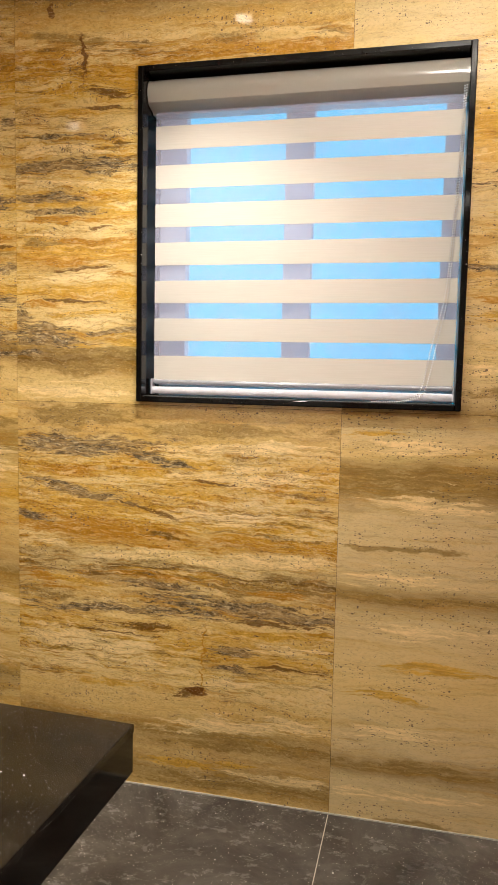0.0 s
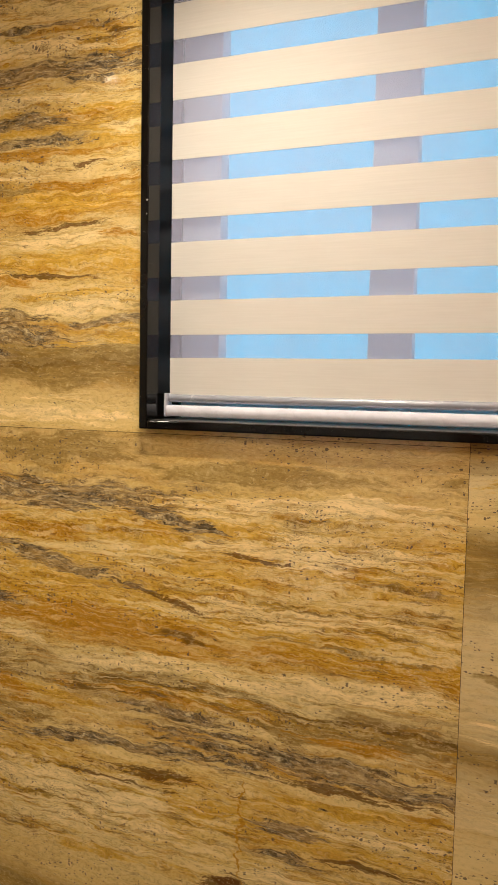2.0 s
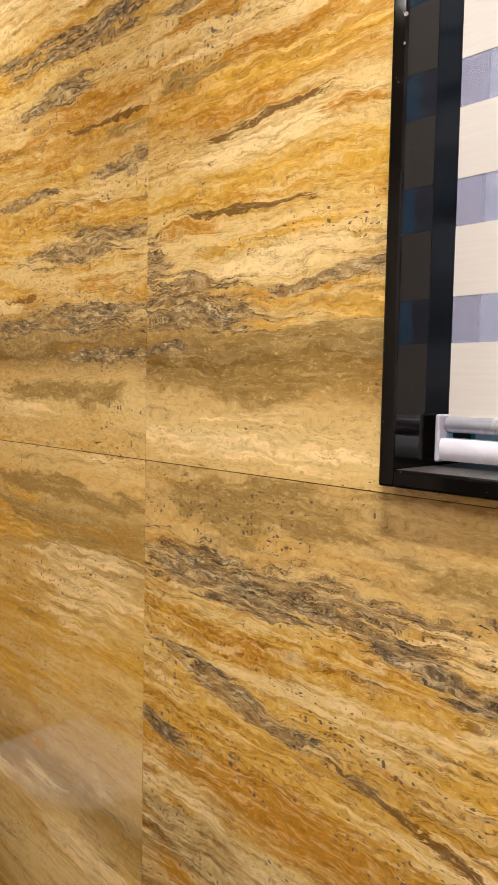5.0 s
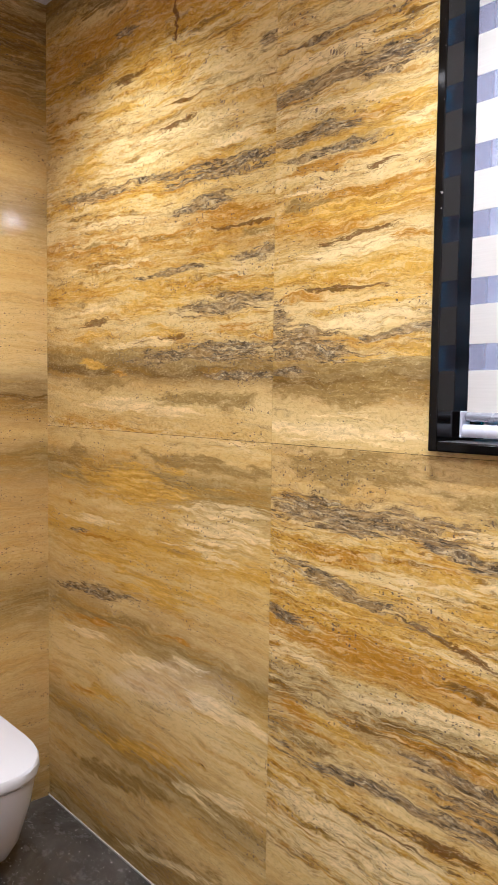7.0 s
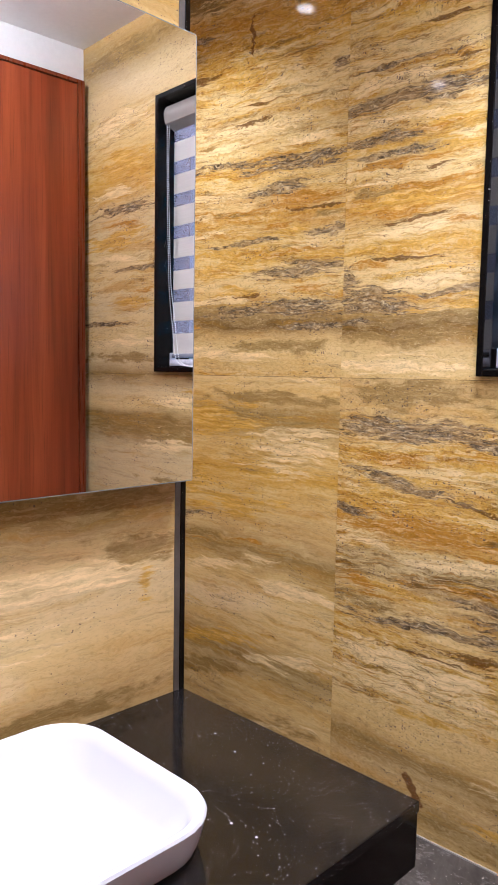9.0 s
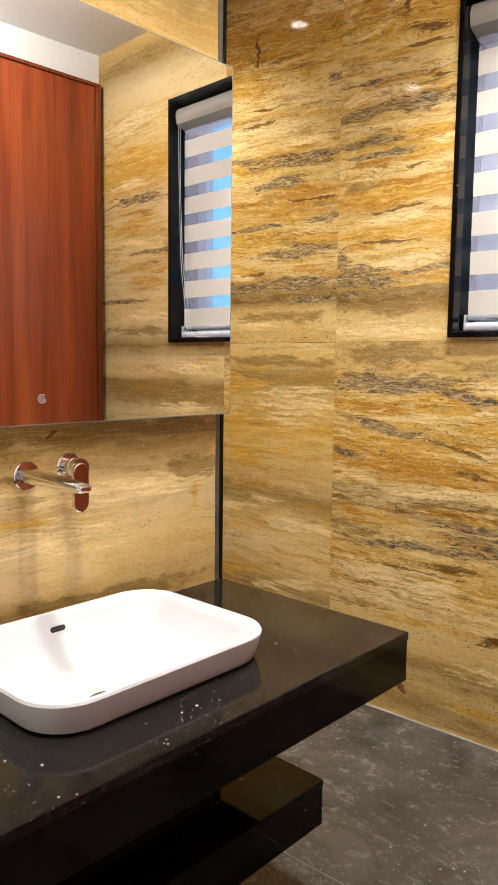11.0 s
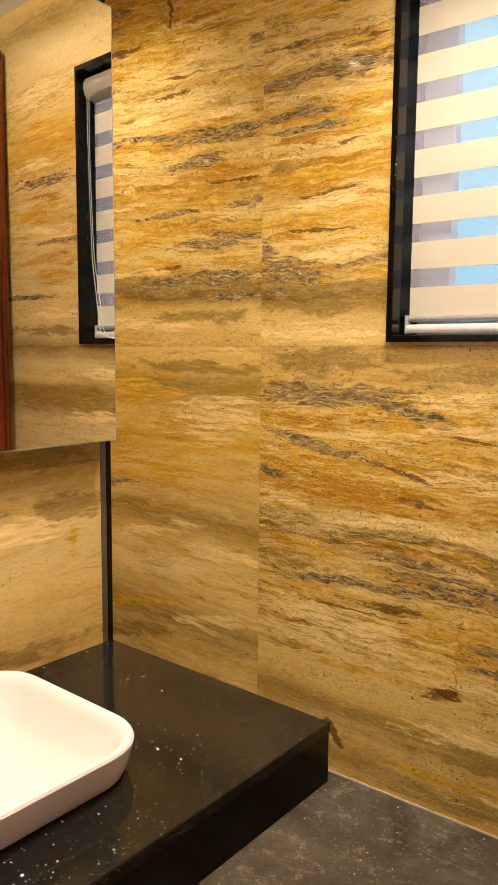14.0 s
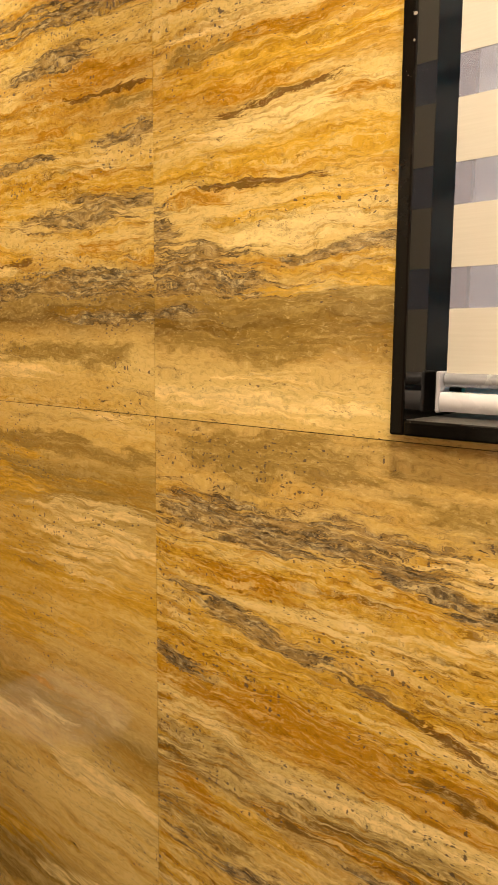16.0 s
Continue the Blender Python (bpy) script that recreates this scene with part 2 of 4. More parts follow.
def floor_stone(name):
    """Dark grey honed slab with pale crystalline patches and dust."""
    g = Graph(name)
    info = g.tree.nodes.new("ShaderNodeObjectInfo")
    n1 = g.noise(g.coord, 3.2, 7, 0.7, 0.8)
    n2 = g.noise(g.scaled(g.coord, (1, 1.5, 1)), 11.0, 10, 0.80, 0.15)
    n3 = g.noise(g.coord, 90.0, 4, 0.7)
    col = g.ramp(n1, [(0.33, (0.028, 0.024, 0.021)), (0.5, (0.066, 0.058, 0.050)), (0.66, (0.125, 0.111, 0.096))])
    worn = g.span(g.noise(g.coord, 3.4, 5, 0.65, 0.6), 0.49, 0.64)
    col = g.mix(g.math("MULTIPLY", g.math("MULTIPLY", g.span(n2, 0.48, 0.70), g.span(n1, 0.38, 0.60)), 0.26), col, (0.19, 0.17, 0.145))
    # chalky scuffs: thin crossing scratches in worn patches
    for k, (sx, sy) in enumerate(((9, 26), (24, 10), (17, 17))):
        line = g.noise(g.scaled(g.coord, (sx, sy, 1), (k * 3.1, k, 0)), 1.0, 5, 0.62, 0.9)
        hair = g.span(g.math("ABSOLUTE", g.math("SUBTRACT", line, 0.52)), 0.011, 0.002)
        col = g.mix(g.math("MULTIPLY", g.math("MULTIPLY", hair, worn), g.span(n3, 0.42, 0.62, 0.0, 0.6)), col, (0.34, 0.31, 0.27))
    col = g.mix(g.math("MULTIPLY", g.span(n3, 0.62, 0.78), g.math("MULTIPLY_ADD", worn, 0.4, 0.1)), col, (0.30, 0.27, 0.23))
    for size, edge, share in ((150.0, 0.80, 0.26), (75.0, 0.93, 0.24)):
        c = g.cells(g.coord, size)
        sep = g.tree.nodes.new("ShaderNodeSeparateColor")
        g.put(sep.inputs[0], c.outputs["Color"])
        dot = g.math("LESS_THAN", c.outputs["Distance"], g.math("MULTIPLY", g.span(sep.outputs[0], edge, 1.0), share))
        col = g.mix(g.math("MULTIPLY", dot, 0.85), col, (0.66, 0.62, 0.56))
    col = g.mix(g.math("MULTIPLY", info.outputs["Random"], 0.12), col, (0.06, 0.055, 0.05))
    g.set(Base_Color=col, Roughness=g.span(n2, 0.3, 0.75, 0.16, 0.34))
    g.bump(n2, 0.06, 0.001)
    return g.mat


def wood(name, dark, mid, light, rough=0.32, along="z"):
    """Red-brown veneer with long upright grain."""
    g = Graph(name)
    v = g.scaled(g.coord, (14, 14, 0.55))
    n = g.noise(v, 1.0, 5, 0.6, 0.6)
    f = g.noise(g.scaled(g.coord, (120, 120, 3.0)), 1.0, 5, 0.7)
    big = g.noise(g.scaled(g.coord, (5, 5, 0.25), (1, 2, 3)), 1.0, 2)
    t = g.math("MULTIPLY_ADD", big, 0.6, g.math("MULTIPLY", n, 0.5))
    col = g.ramp(t, [(0.35, dark), (0.52, mid), (0.70, light)])
    col = g.mix(g.math("MULTIPLY", g.span(f, 0.5, 0.75), 0.45), col, tuple(c * 0.45 for c in dark))
    g.set(Base_Color=col, Roughness=g.span(f, 0.2, 0.8, rough * 0.85, rough * 1.2))
    g.bump(f, 0.05, 0.0006)
    return g.mat


def glass_sheer(name, share, color):
    """Thin woven net: part open, part pale thread."""
    g = Graph(name)
    out = g.tree.nodes["Material Output"]
    clear = g.tree.nodes.new("ShaderNodeBsdfTransparent")
    thread = g.tree.nodes.new("ShaderNodeBsdfDiffuse")
    n = g.noise(g.coord, 9.0, 2)
    g.put(thread.inputs[0], color)
    mixer = g.tree.nodes.new("ShaderNodeMixShader")
    g.put(mixer.inputs[0], g.span(n, 0.3, 0.7, share * 0.94, share * 1.06))
    g.put(mixer.inputs[1], clear.outputs[0])
    g.put(mixer.inputs[2], thread.outputs[0])
    g.tree.links.new(mixer.outputs[0], out.inputs[0])
    return g.mat


def glowing(name, color, strength):
    g = Graph(name)
    n = g.noise(g.coord, 1.2, 2)
    g.set(Base_Color=(0.0, 0.0, 0.0), Emission_Color=g.mix(n, tuple(c * 0.88 for c in color), color), Emission_Strength=strength, Roughness=1.0)
    return g.mat


LOW_A_MARKS = {
    "olive": [(-0.76, 1.352, 0.34, 0.032, 0.0), (-1.17, 0.261, 0.37, 0.055, 0.18), (-0.93, 0.081, 0.52, 0.056, 0.23), (-1.16, 0.796, 0.35, 0.022, 0.11), (-0.62, 0.67, 0.19, 0.019, 0.11), (-1.43, 1.36, 0.06, 0.051, -0.06)],
    "pale": [(-0.66, 1.16, 0.22, 0.083, 0.09), (-1.32, 0.72, 0.18, 0.018, 0.1), (-0.93, 0.722, 0.25, 0.025, 0.19), (-0.61, 0.67, 0.18, 0.033, 0.01), (-0.56, 1.416, 0.11, 0.012, -0.01), (-0.65, 0.409, 0.21, 0.034, 0.15), (-1.32, 1.121, 0.17, 0.017, 0.04), (-0.87, 0.107, 0.32, 0.016, 0.24)],
    "gold": [(-1.11, 1.265, 0.4, 0.079, -0.01), (-1.2, 1.007, 0.32, 0.029, 0.09), (-0.9, 0.958, 0.29, 0.054, 0.09), (-1.27, 0.518, 0.23, 0.035, 0.1), (-1.06, 0.405, 0.3, 0.038, 0.19)],
    "amber": [(-1.33, 1.062, 0.19, 0.013, 0.06), (-1.34, 0.504, 0.15, 0.013, 0.09), (-1.27, 1.159, 0.23, 0.01, -0.01), (-1.27, 0.77, 0.23, 0.013, 0.09), (-0.8, 0.824, 0.12, 0.009, 0.04)],
    "seam": [(-1.32, 0.871, 0.18, 0.023, 0.08), (-1.43, 1.068, 0.06, 0.01, 0.05)],
}
LOW_B_MARKS = {
    "olive": [(-0.2, 1.39, 0.26, 0.062, 0.06), (0.41, 1.345, 0.39, 0.027, 0.01), (0.23, 1.345, 0.2, 0.032, 0.01), (0.12, 0.783, 0.12, 0.034, -0.15), (0.51, 0.789, 0.28, 0.035, 0.04), (0.42, 0.194, 0.4, 0.022, 0.05), (0.43, 0.049, 0.4, 0.025, 0.05), (-0.31, 0.706, 0.16, 0.025, -0.06)],
    "pale": [(0.41, 1.275, 0.39, 0.03, 0.04), (0.46, 1.188, 0.32, 0.039, -0.0), (-0.04, 0.869, 0.19, 0.022, 0.08), (0.5, 0.881, 0.29, 0.03, 0.07), (-0.11, 0.519, 0.38, 0.085, 0.01), (0.4, 0.435, 0.09, 0.032, 0.04), (0.42, 1.038, 0.37, 0.037, 0.01), (0.62, 0.577, 0.14, 0.021, 0.03), (0.41, 0.279, 0.38, 0.039, 0.1), (0.58, 0.096, 0.2, 0.022, 0.04), (-0.28, 0.899, 0.1, 0.017, -0.22)],
    "gold": [(-0.21, 1.112, 0.25, 0.039, -0.08), (0.33, 1.219, 0.18, 0.023, -0.1), (0.25, 1.108, 0.21, 0.019, -0.05), (-0.21, 0.769, 0.18, 0.03, -0.11), (0.55, 0.628, 0.22, 0.017, 0.06), (-0.03, 0.382, 0.2, 0.02, 0.05), (0.25, 0.11, 0.2, 0.03, 0.06), (-0.07, 1.068, 0.33, 0.022, -0.01)],
    "amber": [(-0.11, 0.958, 0.37, 0.054, -0.03), (0.08, 0.91, 0.2, 0.019, 0.01), (-0.2, 1.176, 0.16, 0.019, -0.02), (0.03, 0.801, 0.22, 0.024, -0.02), (0.59, 0.776, 0.19, 0.019, 0.02), (-0.33, 0.77, 0.1, 0.035, -0.38)],
    "umber": [(-0.04, 0.803, 0.14, 0.012, -0.02), (0.16, 0.953, 0.11, 0.012, -0.18), (-0.3, 1.308, 0.15, 0.007, 0.01)],
    "rust": [(0.08, 0.618, 0.19, 0.015, -0.02), (0.58, 0.671, 0.21, 0.014, 0.01), (0.25, 0.382, 0.07, 0.022, 0.36), (0.07, 1.056, 0.16, 0.01, -0.23), (0.58, 0.505, 0.15, 0.012, -0.0), (0.31, 1.16, 0.09, 0.007, -0.09), (-0.02, 0.582, 0.21, 0.007, -0.01)],
    "seam": [(-0.21, 1.275, 0.26, 0.043, 0.02), (0.12, 1.233, 0.11, 0.019, -0.15), (-0.2, 1.108, 0.16, 0.024, -0.19), (-0.38, 1.005, 0.07, 0.012, -0.1), (-0.0, 0.673, 0.33, 0.022, 0.04), (0.53, 0.71, 0.26, 0.031, -0.04), (0.42, 0.555, 0.07, 0.019, -0.04), (0.42, 0.492, 0.06, 0.012, 0.02), (0.12, 0.775, 0.12, 0.017, -0.03)],
}
LOW_C_MARKS = {
    "olive": [(1.03, 1.21, 0.28, 0.043, -0.03), (1.04, 0.971, 0.29, 0.013, 0.01), (1.06, 0.211, 0.3, 0.028, 0.02), (1.07, 0.002, 0.31, 0.019, 0.06), (1.05, 0.796, 0.29, 0.016, 0.04)],
    "pale": [(1.03, 1.313, 0.28, 0.026, 0.01), (1.07, 1.124, 0.24, 0.03, -0.0), (0.97, 0.871, 0.21, 0.031, 0.03), (1.05, 0.693, 0.29, 0.027, 0.03), (0.98, 0.326, 0.22, 0.028, 0.04), (1.06, 0.109, 0.3, 0.023, 0.07)],
    "gold": [(0.87, 1.353, 0.1, 0.017, 0.02), (1.15, 0.567, 0.18, 0.022, -0.0), (0.95, 0.453, 0.17, 0.018, 0.06)],
}
UP_A_MARKS = {
    "olive": [(-0.68, 1.542, 0.26, 0.035, -0.0), (-1.29, 1.586, 0.21, 0.024, -0.02), (-1.28, 2.626, 0.22, 0.037, -0.03), (-0.51, 1.967, 0.08, 0.015, -0.03), (-1.18, 2.035, 0.34, 0.014, -0.08)],
    "pale": [(-0.93, 2.31, 0.3, 0.03, -0.08), (-1.01, 2.262, 0.22, 0.022, -0.06), (-1.17, 2.105, 0.34, 0.023, -0.08), (-1.2, 1.964, 0.31, 0.021, -0.01), (-1.05, 1.708, 0.21, 0.02, 0.02), (-1.04, 1.513, 0.37, 0.027, -0.02), (-0.59, 2.225, 0.14, 0.019, -0.08), (-1.33, 1.834, 0.17, 0.019, 0.03), (-0.56, 1.875, 0.11, 0.014, -0.02)],
    "gold": [(-0.93, 2.489, 0.16, 0.028, -0.17), (-1.34, 2.315, 0.16, 0.043, -0.03), (-0.98, 2.163, 0.21, 0.013, -0.02), (-0.96, 1.826, 0.23, 0.035, 0.01), (-0.93, 1.736, 0.16, 0.022, -0.01), (-1.32, 1.657, 0.11, 0.015, -0.11), (-1.14, 2.446, 0.23, 0.02, -0.12), (-1.32, 1.749, 0.17, 0.022, 0.05), (-0.68, 1.927, 0.12, 0.016, 0.0)],
    "amber": [(-0.59, 2.036, 0.16, 0.025, -0.04), (-0.74, 1.956, 0.14, 0.012, 0.02), (-1.27, 2.037, 0.21, 0.009, -0.05), (-0.65, 1.858, 0.15, 0.01, 0.03), (-1.14, 1.613, 0.07, 0.012, -0.18), (-0.58, 1.731, 0.12, 0.012, 0.02)],
    "umber": [(-1.18, 2.813, 0.33, 0.049, -0.13)],
    "rust": [(-1.1, 2.527, 0.09, 0.018, 0.03), (-0.85, 2.329, 0.1, 0.008, 0.03), (-1.3, 1.788, 0.09, 0.01, 0.03), (-0.84, 2.39, 0.07, 0.006, -0.07), (-0.56, 1.993, 0.11, 0.008, -0.06), (-0.87, 1.721, 0.12, 0.006, 0.03)],
    "seam": [(-1.32, 2.21, 0.18, 0.024, -0.04), (-0.63, 2.151, 0.17, 0.026, -0.05), (-0.71, 2.082, 0.09, 0.016, -0.02), (-0.91, 1.909, 0.12, 0.011, 0.01), (-0.51, 1.917, 0.08, 0.013, -0.01), (-0.6, 1.797, 0.18, 0.022, 0.03), (-0.68, 1.667, 0.26, 0.031, 0.02), (-0.56, 1.604, 0.1, 0.01, -0.06), (-1.13, 2.673, 0.05, 0.013, -0.1), (-0.91, 2.196, 0.15, 0.011, -0.09), (-0.47, 2.432, 0.02, 0.022, 0.09)],
}
UP_B_MARKS = {
    "olive": [(-0.34, 2.005, 0.12, 0.018, -0.04), (-0.21, 1.56, 0.27, 0.038, 0.04), (-0.2, 2.702, 0.22, 0.026, -0.17)],
    "pale": [(-0.3, 2.21, 0.15, 0.018, -0.0), (-0.21, 1.882, 0.26, 0.023, 0.07), (-0.17, 1.722, 0.22, 0.021, 0.05), (-0.21, 1.476, 0.27, 0.031, 0.02), (-0.3, 2.039, 0.15, 0.014, -0.0), (-0.2, 2.323, 0.23, 0.022, -0.07), (-0.01, 2.13, 0.05, 0.018, 0.04)],
    "gold": [(-0.08, 2.175, 0.12, 0.013, 0.03), (-0.21, 1.967, 0.25, 0.034, -0.01), (-0.2, 1.836, 0.26, 0.021, 0.03), (-0.16, 1.752, 0.21, 0.014, 0.05), (-0.21, 2.459, 0.17, 0.013, -0.03), (-0.12, 1.646, 0.17, 0.016, 0.06)],
    "amber": [(-0.23, 2.082, 0.22, 0.018, 0.02), (-0.29, 1.942, 0.16, 0.016, -0.01), (-0.04, 1.888, 0.08, 0.014, 0.06), (-0.12, 2.013, 0.17, 0.014, 0.04), (-0.33, 1.784, 0.11, 0.012, -0.0), (-0.14, 2.163, 0.1, 0.009, 0.05)],
    "umber": [(-0.02, 2.349, 0.06, 0.013, -0.14)],
    "rust": [(-0.07, 2.513, 0.1, 0.015, -0.17), (-0.07, 2.465, 0.08, 0.007, -0.11), (-0.1, 2.058, 0.07, 0.009, 0.08), (-0.21, 1.799, 0.17, 0.007, -0.03), (-0.18, 1.914, 0.13, 0.007, 0.07)],
    "seam": [(-0.23, 2.268, 0.23, 0.027, -0.01), (-0.31, 2.161, 0.14, 0.018, -0.04), (-0.3, 2.112, 0.13, 0.014, -0.03), (-0.42, 1.741, 0.03, 0.028, -0.06), (-0.31, 1.67, 0.16, 0.033, -0.05), (-0.06, 1.69, 0.11, 0.009, 0.11), (-0.38, 1.611, 0.06, 0.014, 0.09), (-0.22, 2.373, 0.16, 0.007, -0.02)],
}
UP_C_MARKS = {
    "seam": [(1.4, 2.17, 0.2, 0.025, 0.0), (1.6, 1.66, 0.2, 0.012, 0.0), (1.3, 1.9, 0.12, 0.012, 0.0)],
    "gold": [(1.4, 2.38, 0.25, 0.05, 0.0), (1.5, 2.04, 0.3, 0.05, 0.0), (1.35, 1.75, 0.2, 0.025, 0.0)],
    "pale": [(1.5, 2.55, 0.3, 0.05, 0.0), (1.4, 1.95, 0.3, 0.03, 0.0), (1.5, 2.25, 0.25, 0.025, 0.0), (1.4, 1.58, 0.4, 0.03, 0.0)],
    "amber": [(1.5, 2.1, 0.2, 0.015, 0.0), (1.3, 1.8, 0.15, 0.012, 0.0)],
    "olive": [(1.4, 2.85, 0.5, 0.05, 0.0), (1.4, 1.5, 0.5, 0.03, 0.0)],
}
SIDE_MARKS_SHADE = {
    # Olive lenses above 1.05 paint the mirror's shadow and its wavy edge.
    "olive": [(2.0, 1.175, 0.7, 0.05, 0.0), (2.38, 1.06, 0.16, 0.04, 0.0), (2.0, 0.745, 0.7, 0.035, 0.0), (1.75, 1.075, 0.2, 0.014, 0.05)],
    "pale": [(2.1, 1.02, 0.4, 0.035, 0.0), (1.75, 0.92, 0.4, 0.05, 0.0)],
    "gold": [(2.40, 0.98, 0.03, 0.04, 0.0), (1.9, 0.97, 0.25, 0.012, 0.0)],
}
M_LOW_A = travertine("travertine_low_a", [(0.0, OLIVE), (0.10, BEIGE), (0.24, SAND), (0.36, OLIVE), (0.46, SAND), (0.58, CREAM), (0.68, SAND), (0.76, OLIVE), (0.84, BEIGE), (0.95, SAND), (1.06, GOLD), (1.18, SAND), (1.24, OLIVE), (1.29, OLIVE), (1.34, SAND), (1.43, CREAM)],
                     0.36, LOW_A_MARKS, tilt=0.02, seed=2.0)
M_LOW_B = travertine("travertine_low_b", [(0.0, SAND), (0.07, OLIVE), (0.15, BEIGE), (0.24, OLIVE), (0.30, SAND), (0.46, CREAM), (0.55, GOLD), (0.66, SAND), (0.76, BEIGE), (0.83, UMBER), (0.90, CREAM), (0.95, AMBER), (1.02, GOLD), (1.10, SAND), (1.20, GOLD), (1.27, SAND), (1.31, SAND), (1.36, BEIGE), (1.43, BEIGE)],
                     1.2, LOW_B_MARKS, tilt=0.02, seed=11.0,
                     cracks=[(-0.115, 0.143, 0.042, 0.026, 1.15, RUST), (0.27, 0.39, 0.045, 0.016, 0.1, RUST), (0.30, 0.52, 0.0036, 0.14, 0.0, AMBER)], calm=[(-0.1, 0.38), (1.31, 1.5)])
M_LOW_C = travertine("travertine_low_c", [(0.0, LINEN), (0.14, LINEN), (0.19, OLIVE), (0.26, LINEN), (0.5, CREAM), (0.72, LINEN), (0.80, OLIVE), (0.86, LINEN), (1.08, LINEN), (1.16, OLIVE), (1.24, OLIVE), (1.29, CREAM), (1.35, LINEN), (1.43, OLIVE)],
                     0.20, LOW_C_MARKS, tilt=0.0, seed=23.0, pits=1.1)
UP = [(1.43, SAND), (1.48, CREAM), (1.53, BEIGE), (1.57, UMBER), (1.63, OLIVE), (1.67, SAND), (1.76, CREAM), (1.82, GOLD), (1.90, SAND), (1.98, AMBER), (2.06, CREAM), (2.12, GOLD), (2.20, SAND), (2.30, BEIGE), (2.40, CREAM), (2.52, GOLD), (2.64, AMBER), (2.74, SAND), (2.84, UMBER), (2.95, OLIVE)]
M_UP_A = travertine("travertine_up_a", UP, 1.15, UP_A_MARKS, tilt=0.05, seed=31.0, low=1.40, high=2.98,
                    cracks=[(-0.850, 2.62, 0.008, 0.075, 0.0, RUST)], calm=[(1.40, 1.64), (2.78, 3.0)])
M_UP_B = travertine("travertine_up_b", UP, 1.15, UP_B_MARKS, tilt=0.03, seed=31.4, low=1.40, high=2.98,
                    cracks=[(-0.168, 2.645, 0.009, 0.078, 0.3, RUST), (-0.295, 2.80, 0.014, 0.03, 0.3, RUST)], calm=[(1.40, 1.64), (2.72, 3.0)])
M_UP_C = travertine("travertine_up_c", [(1.43, OLIVE), (1.50, LINEN), (1.6, CREAM), (1.75, LINEN), (1.9, CREAM), (2.1, LINEN), (2.3, GOLD), (2.5, CREAM), (2.7, LINEN), (2.84, OLIVE), (2.95, BEIGE)], 0.5, UP_C_MARKS, seed=45.0, low=1.40, high=2.98, calm=[(1.4, 1.62), (2.6, 3.0)])
# OLIVE at 1.14 is painted shadow just under the mirror.
M_SIDE = travertine("travertine_side_shaded", [(0.0, OLIVE), (0.4, LINEN), (0.75, BEIGE), (0.88, CREAM), (1.0, LINEN), (1.08, CREAM), (1.14, OLIVE), (1.20, BEIGE), (1.4, LINEN), (1.7, CREAM), (2.1, BEIGE), (2.4, OLIVE), (2.6, LINEN), (2.93, OLIVE)], 0.24, SIDE_MARKS_SHADE, pits=0.62, seed=57.0, along="y", high=2.96, cracks=[(1.94, 1.174, 0.008, 0.006, 0.0, UMBER)])
M_BACK = travertine("travertine_back", [(0.0, OLIVE), (0.3, BEIGE), (0.6, SAND), (0.8, OLIVE), (0.95, SAND), (1.2, BEIGE), (1.32, OLIVE), (1.4, SAND), (1.55, UMBER), (1.65, CREAM), (2.0, SAND), (2.2, OLIVE), (2.35, SAND), (2.6, OLIVE), (2.75, UMBER), (2.93, UMBER)], 0.2, seed=63.0, along="y", high=2.96)
M_GRANITE = black_stone("black_granite", (0.0050, 0.0040, 0.0034), (0.30, 0.27, 0.24), 0.06, 0.25, 0.05, 150.0, 0.18)
M_COUNTER = black_stone("counter_granite", (0.0080, 0.0068, 0.0062), (0.72, 0.70, 0.66), 0.11, 0.45, 0.26, 150.0, 0.32)
M_SILL = black_stone("dusty_sill_granite", (0.050, 0.047, 0.043), (0.40, 0.37, 0.33), 0.32, 0.5, 0.05, 150.0)
M_FLOOR = floor_stone("dark_floor_stone")
M_WOOD = wood("red_wood", (0.13, 0.019, 0.005), (0.26, 0.045, 0.011), (0.42, 0.095, 0.026))
M_FRAMEWOOD = wood("frame_wood", (0.11, 0.017, 0.004), (0.18, 0.032, 0.007), (0.26, 0.055, 0.013), 0.28)
M_WHITE = plain("white_paint", (0.87, 0.86, 0.84), 0.6, relief=0.02)
# Tone of the unseen hall walls, chosen for the light they bounce back.
M_HALL = plain("hall_fill_beige", (0.42, 0.37, 0.30), 0.7, relief=0.02)
M_CERAMIC = plain("white_ceramic", (0.71, 0.71, 0.72), 0.07, grain=0.01, size=6)
# Dim beige-grey holds the stone's reflection in the drain's colour.
M_DRAIN = plain("stone_tinted_chrome", (0.42, 0.40, 0.38), 0.22, 1.0, 0.05)
M_CHROME = plain("chrome", (0.86, 0.86, 0.87), 0.06, 1.0, 0.02)
M_DARKHOLE = plain("dark_hollow", (0.02, 0.018, 0.016), 0.6)
M_MIRROR = plain("mirror_silver", (0.93, 0.94, 0.93), 0.006, 1.0, 0.0)
M_EDGE = plain("mirror_edge", (0.34, 0.38, 0.36), 0.15, 0.4, 0.1)
M_UPVC = plain("pale_window_frame", (0.84, 0.87, 0.95), 0.4)
M_ALU = plain("grey_aluminium", (0.60, 0.60, 0.68), 0.35, 0.2)
M_TUBE = plain("grey_tube", (0.34, 0.34, 0.38), 0.25, 0.2)
M_RAIL = plain("white_rail", (0.74, 0.73, 0.80), 0.28)
M_CASSETTE = plain("beige_cassette", (0.33, 0.305, 0.265), 0.12, grain=0.03)
M_CHAIN = plain("white_chain", (0.88, 0.88, 0.88), 0.25)
M_GROUT = plain("pale_grout", (0.60, 0.55, 0.46), 0.8, grain=0.2, relief=0.2)
